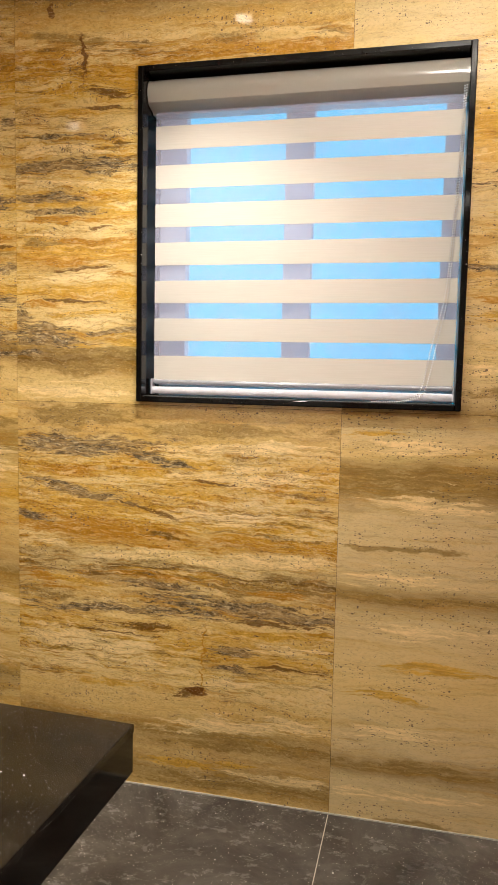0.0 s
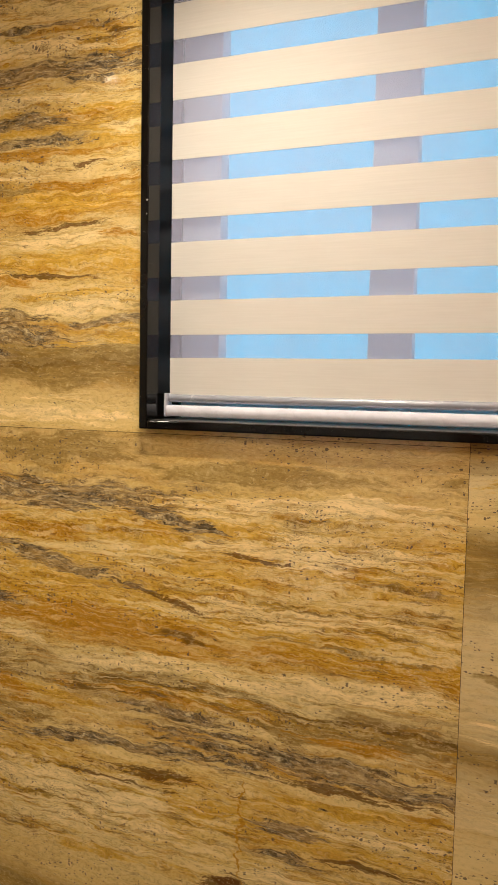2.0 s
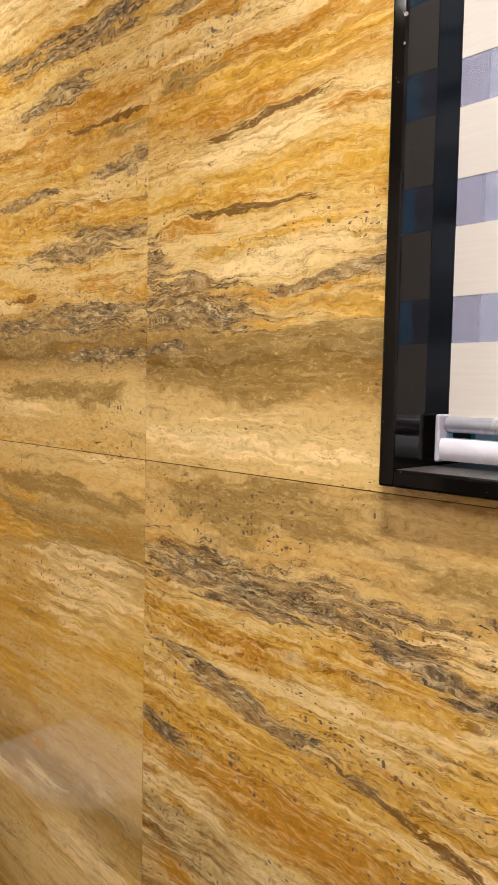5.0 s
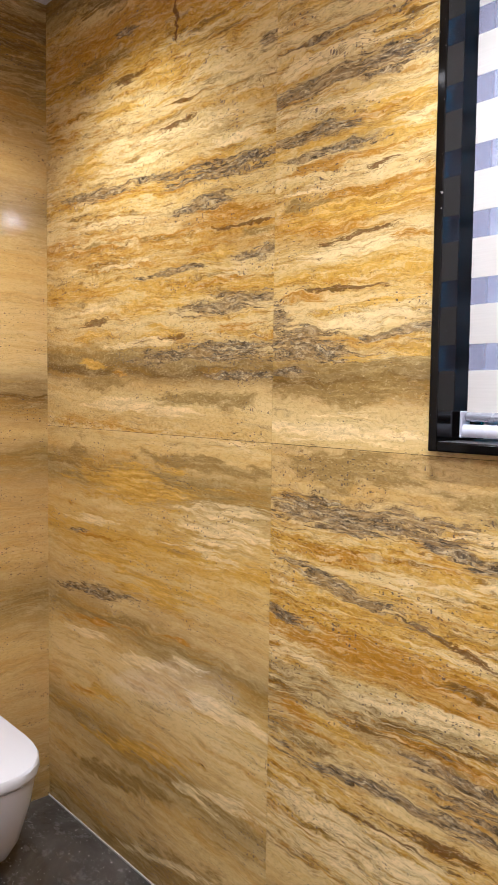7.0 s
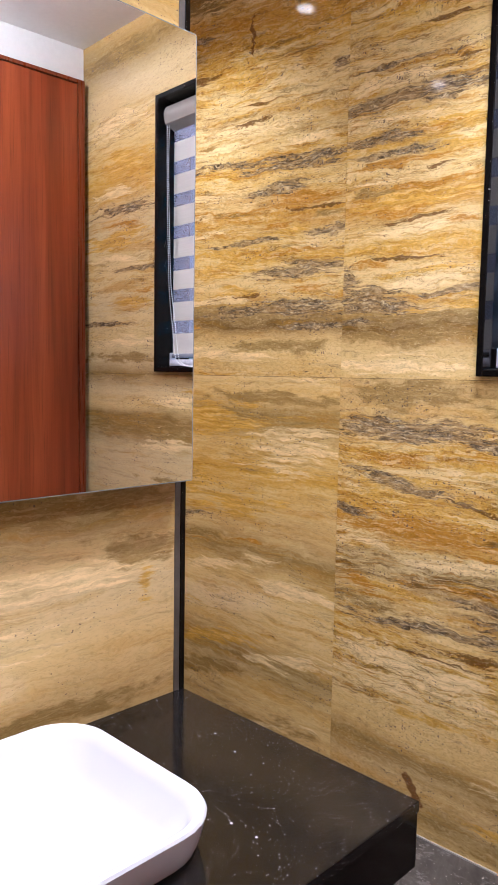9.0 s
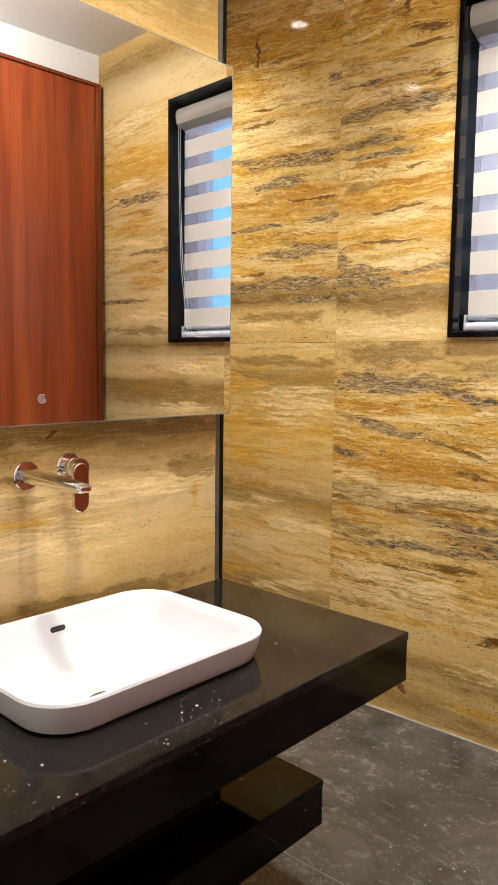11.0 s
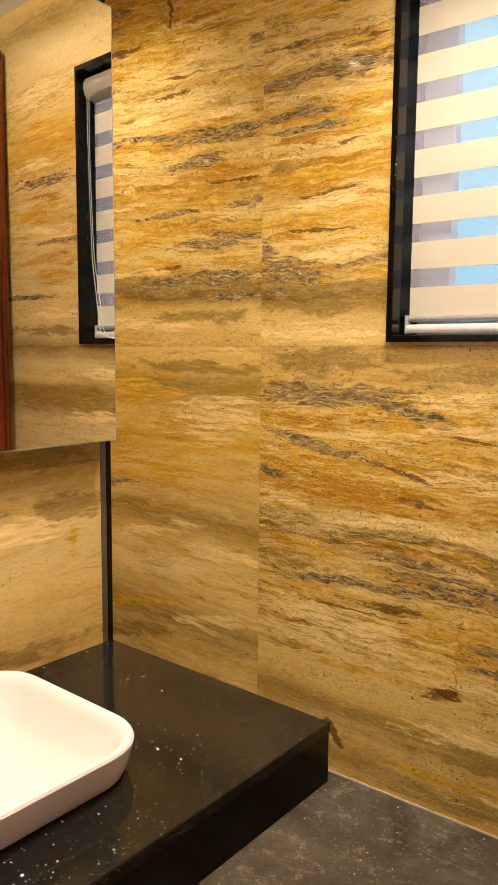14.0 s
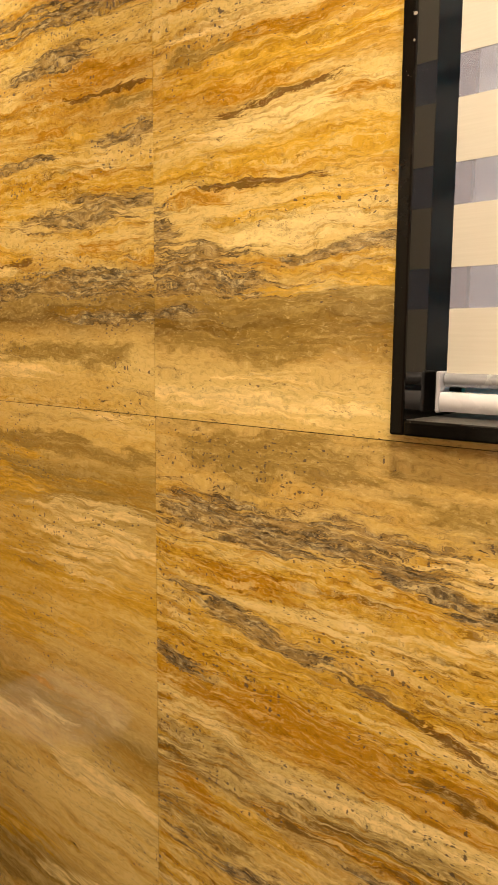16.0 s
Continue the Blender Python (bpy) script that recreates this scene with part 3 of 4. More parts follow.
M_JOINT = plain("dark_joint", (0.11, 0.065, 0.025), 0.9, grain=0.2)
M_SCRAPE = plain("grey_adhesive", (0.15, 0.12, 0.085), 0.7, grain=0.45, size=30, relief=0.4)
M_SKYGLOW = glowing("dusk_sky", (0.005, 0.54, 0.86), 1.75)
M_LENS = glowing("lamp_lens", (1.0, 0.88, 0.70), 16.0)
M_SHEER = glass_sheer("sheer_net", 0.30, (0.62, 0.62, 0.80))


def fabric(name):
    g = Graph(name)
    n = g.noise(g.scaled(g.coord, (9, 9, 260)), 1.0, 5, 0.6)
    f = g.noise(g.coord, 700.0, 2)
    col = g.ramp(n, [(0.3, (0.63, 0.59, 0.525)), (0.7, (0.68, 0.64, 0.575))])
    g.set(Base_Color=col, Roughness=0.85, Transmission_Weight=0.0)
    g.bump(f, 0.15, 0.0004)
    return g.mat


M_FABRIC = fabric("blind_fabric")


# ---- mesh helpers ----
def box(bm, x0, x1, y0, y1, z0, z1, bevel=0.0, seg=2):
    vs = [bm.verts.new((x, y, z)) for x in (x0, x1) for y in (y0, y1) for z in (z0, z1)]
    fs = [bm.faces.new([vs[i] for i in q]) for q in ((0, 1, 3, 2), (4, 6, 7, 5), (0, 4, 5, 1), (2, 3, 7, 6), (0, 2, 6, 4), (1, 5, 7, 3))]
    if bevel:
        es = list({e for f in fs for e in f.edges})
        bmesh.ops.bevel(bm, geom=es, offset=bevel, segments=seg, affect="EDGES", profile=0.5)
    return bm


def rounded(cx, cy, hx, hy, r, z, n=7):
    """Corner points of a rounded rectangle, counter-clockwise."""
    out = []
    for sx, sy, a0 in ((1, 1, 0), (-1, 1, 90), (-1, -1, 180), (1, -1, 270)):
        for k in range(n + 1):
            a = radians(a0 + 90 * k / n)
            out.append((cx + sx * (hx - r) + r * math.cos(a), cy + sy * (hy - r) + r * math.sin(a), z))
    return out


def loft(bm, rings, cap_first=True, cap_last=True):
    rows = [[bm.verts.new(p) for p in ring] for ring in rings]
    n = len(rows[0])
    for a, b in zip(rows, rows[1:]):
        for i in range(n):
            bm.faces.new((a[i], a[(i + 1) % n], b[(i + 1) % n], b[i]))
    if cap_first:
        bm.faces.new(rows[0][::-1])
    if cap_last:
        bm.faces.new(rows[-1])
    return bm


def ring_x(x, cy, cz, r, n=28):
    return [(x, cy + r * math.cos(2 * math.pi * k / n), cz + r * math.sin(2 * math.pi * k / n)) for k in range(n)]


def ring_z(z, cx, cy, r, n=28):
    return [(cx + r * math.cos(2 * math.pi * k / n), cy + r * math.sin(2 * math.pi * k / n), z) for k in range(n)]


def part(name, bm, material, parent=None, label="", smooth=False):
    bmesh.ops.recalc_face_normals(bm, faces=bm.faces)
    me = bpy.data.meshes.new(name)
    bm.to_mesh(me)
    bm.free()
    me.materials.append(material)
    if smooth:
        me.shade_smooth()
        me.set_sharp_from_angle(angle=radians(38))
    ob = new(name, me)
    if parent is not None:
        ob.parent = parent
    if label:
        ob["label"] = label
    return ob


def thing(name, label, category, group="", kind="", at=Matrix()):
    ob = new(name)
    ob.empty_display_size = 0.05
    ob.matrix_basis = at
    return tagged(ob, label, category, group, kind)


def B(*a, **k):
    return box(bmesh.new(), *a, **k)


def setting(name, bm, material, label, category):
    return tagged(part(name, bm, material), label, category, kind="structure")


# ---- the room's shell ----
VANITY = pose(-0.193, 2.492, 0, 0, 0, -2.1) @ pose(0.193, -2.492, 0)  # the vanity side stands a little askew
WALL, BACK, RIGHT, ENTRY, FACE, END = 3.38, -1.65, 1.765, 1.19, -0.235, 2.505
WX0, WX1, WZ0, WZ1 = 0.043, 1.158, 1.442, 2.588
SLAB = 0.018
bm = bmesh.new()
box(bm, BACK - 0.2, WX0, WALL + SLAB, WALL + 0.22, -0.1, CEIL + 0.1)
box(bm, WX1, RIGHT + 0.2, WALL + SLAB, WALL + 0.22, -0.1, CEIL + 0.1)
box(bm, WX0, WX1, WALL + SLAB, WALL + 0.22, -0.1, WZ0)
box(bm, WX0, WX1, WALL + SLAB, WALL + 0.22, WZ1, CEIL + 0.1)
wall_window = setting("wall_north", bm, M_JOINT, "travertine-clad bathroom wall with a square window", "wall")
wall_back = setting("wall_west", B(BACK - 0.2, BACK - SLAB, 0.4, WALL + SLAB, -0.1, CEIL + 0.1), M_JOINT, "travertine-clad wall behind the toilet", "wall")
partition = setting("wall_partition", B(FACE - 0.15, FACE - SLAB, ENTRY - 0.2, END - 0.004, 0.0, CEIL), M_JOINT, "partition wall behind the washbasin clad in pale travertine", "wall")
partition.matrix_basis = VANITY
bm = bmesh.new()
box(bm, RIGHT, RIGHT + 0.2, -1.2, WALL + SLAB, -0.1, CEIL + 0.1)
wall_right = setting("wall_east", bm, M_WHITE, "plain white painted side wall", "wall")
bm = bmesh.new()
box(bm, FACE - 0.15, 0.62, ENTRY - 0.2, ENTRY, 0.0, CEIL)
box(bm, BACK - 0.2, FACE - 0.15, ENTRY - 0.2, ENTRY, 0.0, CEIL)
box(bm, 0.62, RIGHT, ENTRY - 0.2, ENTRY, 2.78, CEIL)
wall_entry = setting("wall_south", bm, M_WHITE, "white painted wall around the entrance doorway", "wall")
# Unseen walls added behind the doorway for bounce and reflections.
bm = bmesh.new()
box(bm, -0.9, RIGHT, -1.4, -1.2, 0.0, CEIL)
box(bm, -1.1, -0.9, -1.4, ENTRY - 0.2, 0.0, CEIL)
hall_enclosure = setting("hall_enclosure", bm, M_HALL, "unseen plain beige walls added around the space outside the door", "wall")
ceiling = setting("ceiling", B(BACK - 0.2, RIGHT + 0.2, -1.4, WALL + 0.22, CEIL, CEIL + 0.1), M_WHITE, "flat white painted plaster ceiling", "ceiling")
floor = setting("floor", B(BACK - 0.2, RIGHT + 0.2, -1.4, WALL + 0.22, -0.12, -0.0015), M_GROUT, "dark grey stone slab floor with pale joints", "floor")

# ---- window: granite lining, aluminium frame, panes ----
window = thing("window_1", "square window lined with polished black granite, pale inner frame", "window", kind="structure")
T, DEEP, PROUD = 0.020, 3.53, WALL - 0.021
part("lining", B(WX0, WX0 + T, PROUD, DEEP, WZ0, WZ1, bevel=0.003), M_GRANITE, window, "polished black granite jamb")
part("lining", B(WX1 - T, WX1, PROUD, DEEP, WZ0, WZ1, bevel=0.003), M_GRANITE, window, "polished black granite jamb")
part("lining", B(WX0 + T, WX1 - T, PROUD, DEEP, WZ1 - T, WZ1, bevel=0.003), M_GRANITE, window, "polished black granite head")
part("window_sill", B(WX0 + T, WX1 - T, PROUD, DEEP, WZ0, WZ0 + T, bevel=0.003), M_GRANITE, window, "polished black granite sill")
part("sill_dust", B(WX0 + T + 0.002, WX1 - T - 0.002, PROUD + 0.004, DEEP, WZ0 + T, WZ0 + T + 0.0006), M_SILL, window, "thin grey dust on the sill")
fx0, fx1, fz0, fz1, fy = WX0 + T, WX1 - T, WZ0 + T, WZ1 - T, 3.535
for x0, x1 in ((fx0, 0.165), (0.53, 0.63), (1.075, fx1)):
    part("window_frame", B(x0, x1, fy, fy + 0.05, fz0, fz1, bevel=0.003), M_UPVC, window, "pale window upright")
for z0, z1 in ((fz0, fz0 + 0.055), (fz1 - 0.055, fz1)):
    for x0, x1 in ((0.165, 0.53), (0.63, 1.075)):
        part("window_frame", B(x0, x1, fy + 0.001, fy + 0.049, z0, z1, bevel=0.003), M_UPVC, window, "pale window rail")
g = Graph("window_glass")
g.set(Base_Color=(0.80, 0.92, 1.0), Roughness=0.08, Transmission_Weight=1.0, IOR=1.45)
M_GLASS = g.mat
for x0, x1 in ((0.165, 0.53), (0.63, 1.075)):
    pane = part("pane", B(x0 - 0.004, x1 + 0.004, fy + 0.022, fy + 0.028, fz0 + 0.05, fz1 - 0.05), M_GLASS, window, "pale frosted glass pane")
    pane.visible_shadow = False
tagged(part("backdrop", B(-1.5, 2.8, 4.6, 4.62, 0.4, 3.9), M_SKYGLOW), "blue evening sky beyond the window", "sky", kind="structure")

bm = bmesh.new()
jx = WX1 - T
for y, z, h, lean in ((3.405, 2.00, 0.030, 0.3), (3.412, 1.965, 0.022, -0.4), (3.420, 1.955, 0.012, 0.1), (3.404, 1.905, 0.018, 0.5), (3.410, 1.868, 0.024, -0.2), (3.416, 1.835, 0.020, 0.4), (3.420, 1.800, 0.016, -0.5)):
    bm.faces.new([bm.verts.new((jx - 0.0004, y + lean * dz + dy, z + dz)) for dy, dz in ((0, -h), (0.0018, -h), (0.0012, h), (-0.0006, h))])
part("chalk_mark", bm, M_SILL, window, "faint chalk scribble on the jamb")

# ---- zebra blind ----
blind = thing("zebra_blind", "lowered zebra roller blind with cream bands between sheer strips", "blind")
bx0, bx1, by = 0.079, 1.134, 3.445
TOP, STEP, SOLID = 2.411, 0.1340, 0.0800
for k in range(7):
    zt = TOP - STEP * k
    part("band", B(bx0, bx1, by - 0.0006, by + 0.0006, 1.514 if k == 6 else zt - SOLID, zt), M_FABRIC, blind)
for k in range(7):
    zt = TOP + (STEP - SOLID) - STEP * k
    part("sheer_strip", B(bx0, bx1, by - 0.0003, by + 0.0003, zt - (STEP - SOLID), zt), M_SHEER, blind, "see-through net strip")
bm = bmesh.new()
prof = [(3.398, 2.478), (3.391, 2.500), (3.390, 2.520), (3.396, 2.540), (3.408, 2.553), (3.430, 2.560), (3.515, 2.560), (3.515, 2.455), (3.452, 2.452), (3.44, 2.462), (3.415, 2.468)]
loft(bm, [[(x, y, z) for y, z in prof] for x in (0.072, 1.132)])
part("cassette", bm, M_CASSETTE, blind, "glossy beige cassette", smooth=True)
for x0, x1 in ((0.066, 0.072), (1.132, 1.138)):
    bm = bmesh.new()
    loft(bm, [[(x, y, z) for y, z in prof] for x in (x0, x1)])
    part("end_cap", bm, M_CASSETTE, blind)
bm = bmesh.new()
for r0, zc in ((0.0095, 1.512),):
    loft(bm, [ring_x(x, by, zc, r0, 16) for x in (0.079, 1.130)])
part("bottom_tube", bm, M_TUBE, blind, "grey tube over the bottom rail", smooth=True)
bm = bmesh.new()
loft(bm, [[(x, y, z) for _, y, z in [(0, by + p[0] - 0.0, p[1]) for p in ((-0.012, 1.470), (-0.016, 1.478), (-0.016, 1.488), (-0.012, 1.496), (0.012, 1.496), (0.014, 1.482), (0.010, 1.470))]] for x in (0.077, 1.132)])
part("bottom_rail", bm, M_RAIL, blind, "white enamelled bottom rail", smooth=True)
for x0, x1 in ((0.071, 0.077), (1.132, 1.137)):
    part("rail_cap", B(x0, x1, by - 0.017, by + 0.016, 1.468, 1.524, bevel=0.0025), M_ALU, blind, "grey plastic cap")


def chain(points, r=0.0034, gap=0.0072):
    """Little balls strung along a smooth line."""
    pts = [Vector(p) for p in points]
    path = []
    for i in range(len(pts) - 1):
        a, b, c, d = pts[max(i - 1, 0)], pts[i], pts[i + 1], pts[min(i + 2, len(pts) - 1)]
        for k in range(140):
            s = k / 140
            path.append(0.5 * (2 * b + (c - a) * s + (2 * a - 5 * b + 4 * c - d) * s * s + (3 * b - a - 3 * c + d) * s ** 3))
    out, run = [path[0]], 0.0
    for p, q in zip(path, path[1:]):
        run += (q - p).length
        if run >= gap:
            out.append(q)
            run = 0.0
    verts, faces = [], []
    for p in out:
        n0 = len(verts)
        for dx, dy, dz in ((1, 0, 0), (0, 1, 0), (-1, 0, 0), (0, -1, 0), (0, 0, 1), (0, 0, -1)):
            verts.append((p.x + dx * r, p.y + dy * r, p.z + dz * r))
        for i in range(4):
            faces.append((n0 + i, n0 + (i + 1) % 4, n0 + 4))
            faces.append((n0 + (i + 1) % 4, n0 + i, n0 + 5))
    bm = bmesh.new()
    vs = [bm.verts.new(v) for v in verts]
    for f in faces:
        bm.faces.new([vs[i] for i in f])
    return bm


part("chain", chain([(1.132, 3.404, 2.47), (1.124, 3.400, 2.25), (1.112, 3.398, 1.98), (1.100, 3.396, 1.80), (1.074, 3.392, 1.66), (1.044, 3.388, 1.512), (1.008, 3.384, 1.476), (0.945, 3.382, 1.466), (0.868, 3.379, 1.466)]), M_CHAIN, blind, "white bead pull chain", smooth=True)
part("chain", chain([(1.126, 3.410, 2.47), (1.119, 3.404, 2.25), (1.106, 3.402, 1.98), (1.091, 3.400, 1.80), (1.060, 3.397, 1.66), (1.030, 3.394, 1.512), (0.990, 3.391, 1.474), (0.935, 3.388, 1.466), (0.868, 3.379, 1.466)]), M_CHAIN, blind, "white bead pull chain", smooth=True)

# ---- vanity: counter, shelf, basin, tap, mirror ----
CT = 0.709
counter = thing("vanity_counter", "thick black granite vanity counter with pale flecks on the wall", "counter", at=VANITY)
cx, cy, hx, hy = 0.043, 1.897, 0.223, 0.290
hole = rounded(cx, cy, hx - 0.034, hy - 0.034, 0.084, CT)
rim = []
for x, y, z in hole:
    k = min((0.397 - cx) / (x - cx) if x > cx else (FACE - cx) / (x - cx), (2.508 - cy) / (y - cy) if y > cy else (ENTRY - cy) / (y - cy))
    rim.append((cx + (x - cx) * k, cy + (y - cy) * k, CT))
for corner in ((0.397, 2.508), (FACE, 2.508), (FACE, ENTRY), (0.397, ENTRY)):
    i = min(range(len(rim)), key=lambda n: (rim[n][0] - corner[0]) ** 2 + (rim[n][1] - corner[1]) ** 2)
    rim[i] = (*corner, CT)
low = [[(x, y, z - 0.02) for x, y, z in ring_] for ring_ in (rim, hole)]
eased = [(cx + (x - cx) * (1 - 0.002 / abs(0.397 - cx)), cy + (y - cy) * (1 - 0.002 / abs(2.508 - cy)), CT) for x, y, z in rim]
edge = [(x, y, CT - 0.002) for x, y, z in rim]
bm = loft(bmesh.new(), [edge, eased, hole, low[1], low[0], edge], False, False)
bmesh.ops.remove_doubles(bm, verts=bm.verts, dist=0.0001)
part("top", bm, M_COUNTER, counter, "speckled black granite top")
bm = bmesh.new()
box(bm, 0.375, 0.3955, ENTRY, 2.5065, 0.588, CT - 0.0205, bevel=0.0012)
part("apron", bm, M_GRANITE, counter, "polished black granite front")
part("apron", B(FACE, 0.3745, 2.487, 2.5065, 0.588, CT - 0.0205, bevel=0.0012), M_GRANITE, counter)
part("underside", B(FACE, 0.3745, ENTRY, 2.4865, 0.592, 0.610), M_GRANITE, counter)
shelf = thing("vanity_shelf", "thick polished black granite shelf under the vanity counter", "shelf", at=VANITY)
part("top", B(FACE, 0.222, ENTRY, 2.419, 0.282, 0.302, bevel=0.0015), M_GRANITE, shelf)
part("apron", B(0.2005, 0.2205, ENTRY, 2.4175, 0.182, 0.2815, bevel=0.001), M_GRANITE, shelf)
part("apron", B(FACE, 0.200, 2.398, 2.4175, 0.182, 0.2815, bevel=0.001), M_GRANITE, shelf)
part("underside", B(FACE, 0.200, ENTRY, 2.3975, 0.184, 0.200), M_GRANITE, shelf)

basin = thing("washbasin", "white glazed ceramic washbasin with rounded corners set on the counter", "washbasin", at=VANITY)
bm = bmesh.new()
loft(bm, [rounded(cx, cy, hx - 0.088, hy - 0.106, 0.070, CT - 0.060),
          rounded(cx, cy, hx - 0.050, hy - 0.062, 0.078, CT - 0.036),
          rounded(cx, cy, hx - 0.034, hy - 0.036, 0.083, CT + 0.0005),
          rounded(cx, cy, hx - 0.030, hy - 0.030, 0.085, CT + 0.0006),
          rounded(cx, cy, hx - 0.014, hy - 0.014, 0.090, CT + 0.004),
          rounded(cx, cy, hx - 0.007, hy - 0.007, 0.094, CT + 0.022),
          rounded(cx, cy, hx - 0.001, hy - 0.001, 0.097, CT + 0.052),
          rounded(cx, cy, hx, hy, 0.098, CT + 0.058),
          rounded(cx, cy, hx - 0.003, hy - 0.003, 0.096, CT + 0.0625),
          rounded(cx, cy, hx - 0.010, hy - 0.010, 0.092, CT + 0.0635),
          rounded(cx, cy, hx - 0.016, hy - 0.016, 0.088, CT + 0.060),
          rounded(cx, cy, hx - 0.024, hy - 0.026, 0.084, CT + 0.042),
          rounded(cx, cy, hx - 0.040, hy - 0.046, 0.080, CT + 0.002),
          rounded(cx, cy, hx - 0.062, hy - 0.074, 0.076, CT - 0.028),
          rounded(cx, cy, hx - 0.100, hy - 0.120, 0.066, CT - 0.046),
          rounded(cx, cy, 0.030, 0.030, 0.0299, CT - 0.052)], True, True)
bowl = part("bowl", bm, M_CERAMIC, basin, smooth=True)
bm = bmesh.new()
dx, dy = 0.088, 1.850
loft(bm, [ring_z(CT - 0.0525, dx, dy, 0.034), ring_z(CT - 0.0445, dx, dy, 0.0335), ring_z(CT - 0.0430, dx, dy, 0.029), ring_z(CT - 0.0455, dx, dy, 0.0215), ring_z(CT - 0.0470, dx, dy, 0.020)])
part("drain", bm, M_DRAIN, basin, "chrome drain ring", smooth=True)
bm = bmesh.new()
loft(bm, [ring_z(CT - 0.0512, dx, dy, 0.0195), ring_z(CT - 0.0462, dx, dy, 0.0205)], True, True)
part("drain_hole", bm, M_DARKHOLE, basin, "dark drain opening")


def stadium(cy_, cz_, half, r, n=8):
    out = []
    for k in range(n + 1):
        a = radians(-90 + 180 * k / n)
        out.append((cy_ + half + r * math.cos(a), cz_ + r * math.sin(a)))
    for k in range(n + 1):
        a = radians(90 + 180 * k / n)
        out.append((cy_ - half + r * math.cos(a), cz_ + r * math.sin(a)))
    return out


ov = stadium(1.893, CT + 0.028, 0.014, 0.0058)
bm = bmesh.new()
loft(bm, [[(-0.1540 + 0.35 * (CT + 0.026 - z), y, z) for y, z in ov], [(-0.1490 + 0.35 * (CT + 0.026 - z), y, z) for y, z in ov]])
part("overflow_slot", bm, M_DARKHOLE, basin, "dark overflow slot")
bm = bmesh.new()
for k in range(5):
    box(bm, -0.1480, -0.1440, 1.885 + 0.0065 * k, 1.890 + 0.0065 * k, CT + 0.004, CT + 0.0095)
part("mark", bm, M_ALU, basin, "small grey printed mark")

tap = thing("wall_tap", "chrome wall-mounted basin mixer with flat spout and lever", "tap", at=VANITY)
bm = bmesh.new()
loft(bm, [ring_x(x, 1.870, 1.083, r, 36) for x, r in ((FACE, 0.033), (FACE + 0.004, 0.033), (FACE + 0.006, 0.031), (FACE + 0.0062, 0.014))])
part("rosette", bm, M_CHROME, tap, "round chrome rosette", smooth=True)
bm = bmesh.new()
loft(bm, [rounded_yz for rounded_yz in [[(x, y, z) for _, y, z in [(0, 1.870 - 0.002 * s + p[0] * wy / 1.0, 1.085 - 0.004 * s + p[1] * hz) for p in [(math.copysign(abs(math.cos(a)) ** 0.6, math.cos(a)), math.copysign(abs(math.sin(a)) ** 0.6, math.sin(a))) for a in [2 * math.pi * k / 24 for k in range(24)]]]] for x, s, wy, hz in ((FACE + 0.004, 0.0, 0.021, 0.0175), (FACE + 0.02, 0.05, 0.0215, 0.0170), (FACE + 0.12, 0.5, 0.0225, 0.0140), (FACE + 0.20, 0.85, 0.0215, 0.0115), (FACE + 0.232, 0.98, 0.019, 0.009), (FACE + 0.238, 1.0, 0.013, 0.004))]])
part("spout", bm, M_CHROME, tap, smooth=True)
bm = bmesh.new()
loft(bm, [ring_x(x, 1.983, 1.094, r, 36) for x, r in ((FACE, 0.033), (FACE + 0.004, 0.033), (FACE + 0.006, 0.031), (FACE + 0.0062, 0.02))])
part("rosette", bm, M_CHROME, tap, "round chrome rosette", smooth=True)
bm = bmesh.new()
loft(bm, [ring_x(x, 1.983, 1.094, r, 36) for x, r in ((FACE + 0.005, 0.023), (FACE + 0.030, 0.023), (FACE + 0.031, 0.0215), (FACE + 0.033, 0.0215), (FACE + 0.034, 0.0235), (FACE + 0.052, 0.0235))])
part("mixer_body", bm, M_CHROME, tap, smooth=True)
bm = bmesh.new()
lev = stadium(0.0, 0.0, 0.038, 0.0205, 10)
loft(bm, [[(x, 1.977 + b * k, 1.050 + a * k) for a, b in lev] for x, k in ((FACE + 0.052, 0.97), (FACE + 0.054, 1.0), (FACE + 0.061, 1.0), (FACE + 0.063, 0.96))])
part("lever", bm, M_CHROME, tap, "flat chrome lever paddle", smooth=True)

mirror = thing("wall_mirror", "frameless rectangular mirror on a shallow box above the basin", "mirror", at=VANITY)
MX, MY0, MY1, MZ0, MZ1 = -0.193, 1.235, 2.492, 1.203, 2.141
part("glass", B(MX - 0.005, MX, MY0, MY1, MZ0, MZ1), M_MIRROR, mirror)
part("backing_box", B(FACE + 0.001, MX - 0.0055, MY0 + 0.012, MY1 - 0.004, MZ0 + 0.006, MZ1 - 0.006), M_EDGE, mirror, "grey mirror backing box")
for a in ((MY0, MY1, MZ0 - 0.0022, MZ0 - 0.0002), (MY0, MY1, MZ1 + 0.0002, MZ1 + 0.0022), (MY1 + 0.0002, MY1 + 0.0022, MZ0, MZ1)):
    part("edge", B(MX - 0.005, MX, *a), M_EDGE, mirror, "ground glass edge")
bm = bmesh.new()
n = 20
for r0, r1, a0, a1 in ((0.0085, 0.0105, 40, 350), (0.0035, 0.0052, 0, 360)):
    k = int((a1 - a0) / 15)
    for i in range(k):
        q = [radians(a0 + (a1 - a0) * j / k) for j in (i, i + 1)]
        bm.faces.new([bm.verts.new((MX + 0.0006, 1.890 + r * math.cos(a), 1.260 + r * math.sin(a))) for r, a in ((r0, q[0]), (r1, q[0]), (r1, q[1]), (r0, q[1]))])
part("touch_mark", bm, M_ALU, mirror, "etched round touch switch mark")

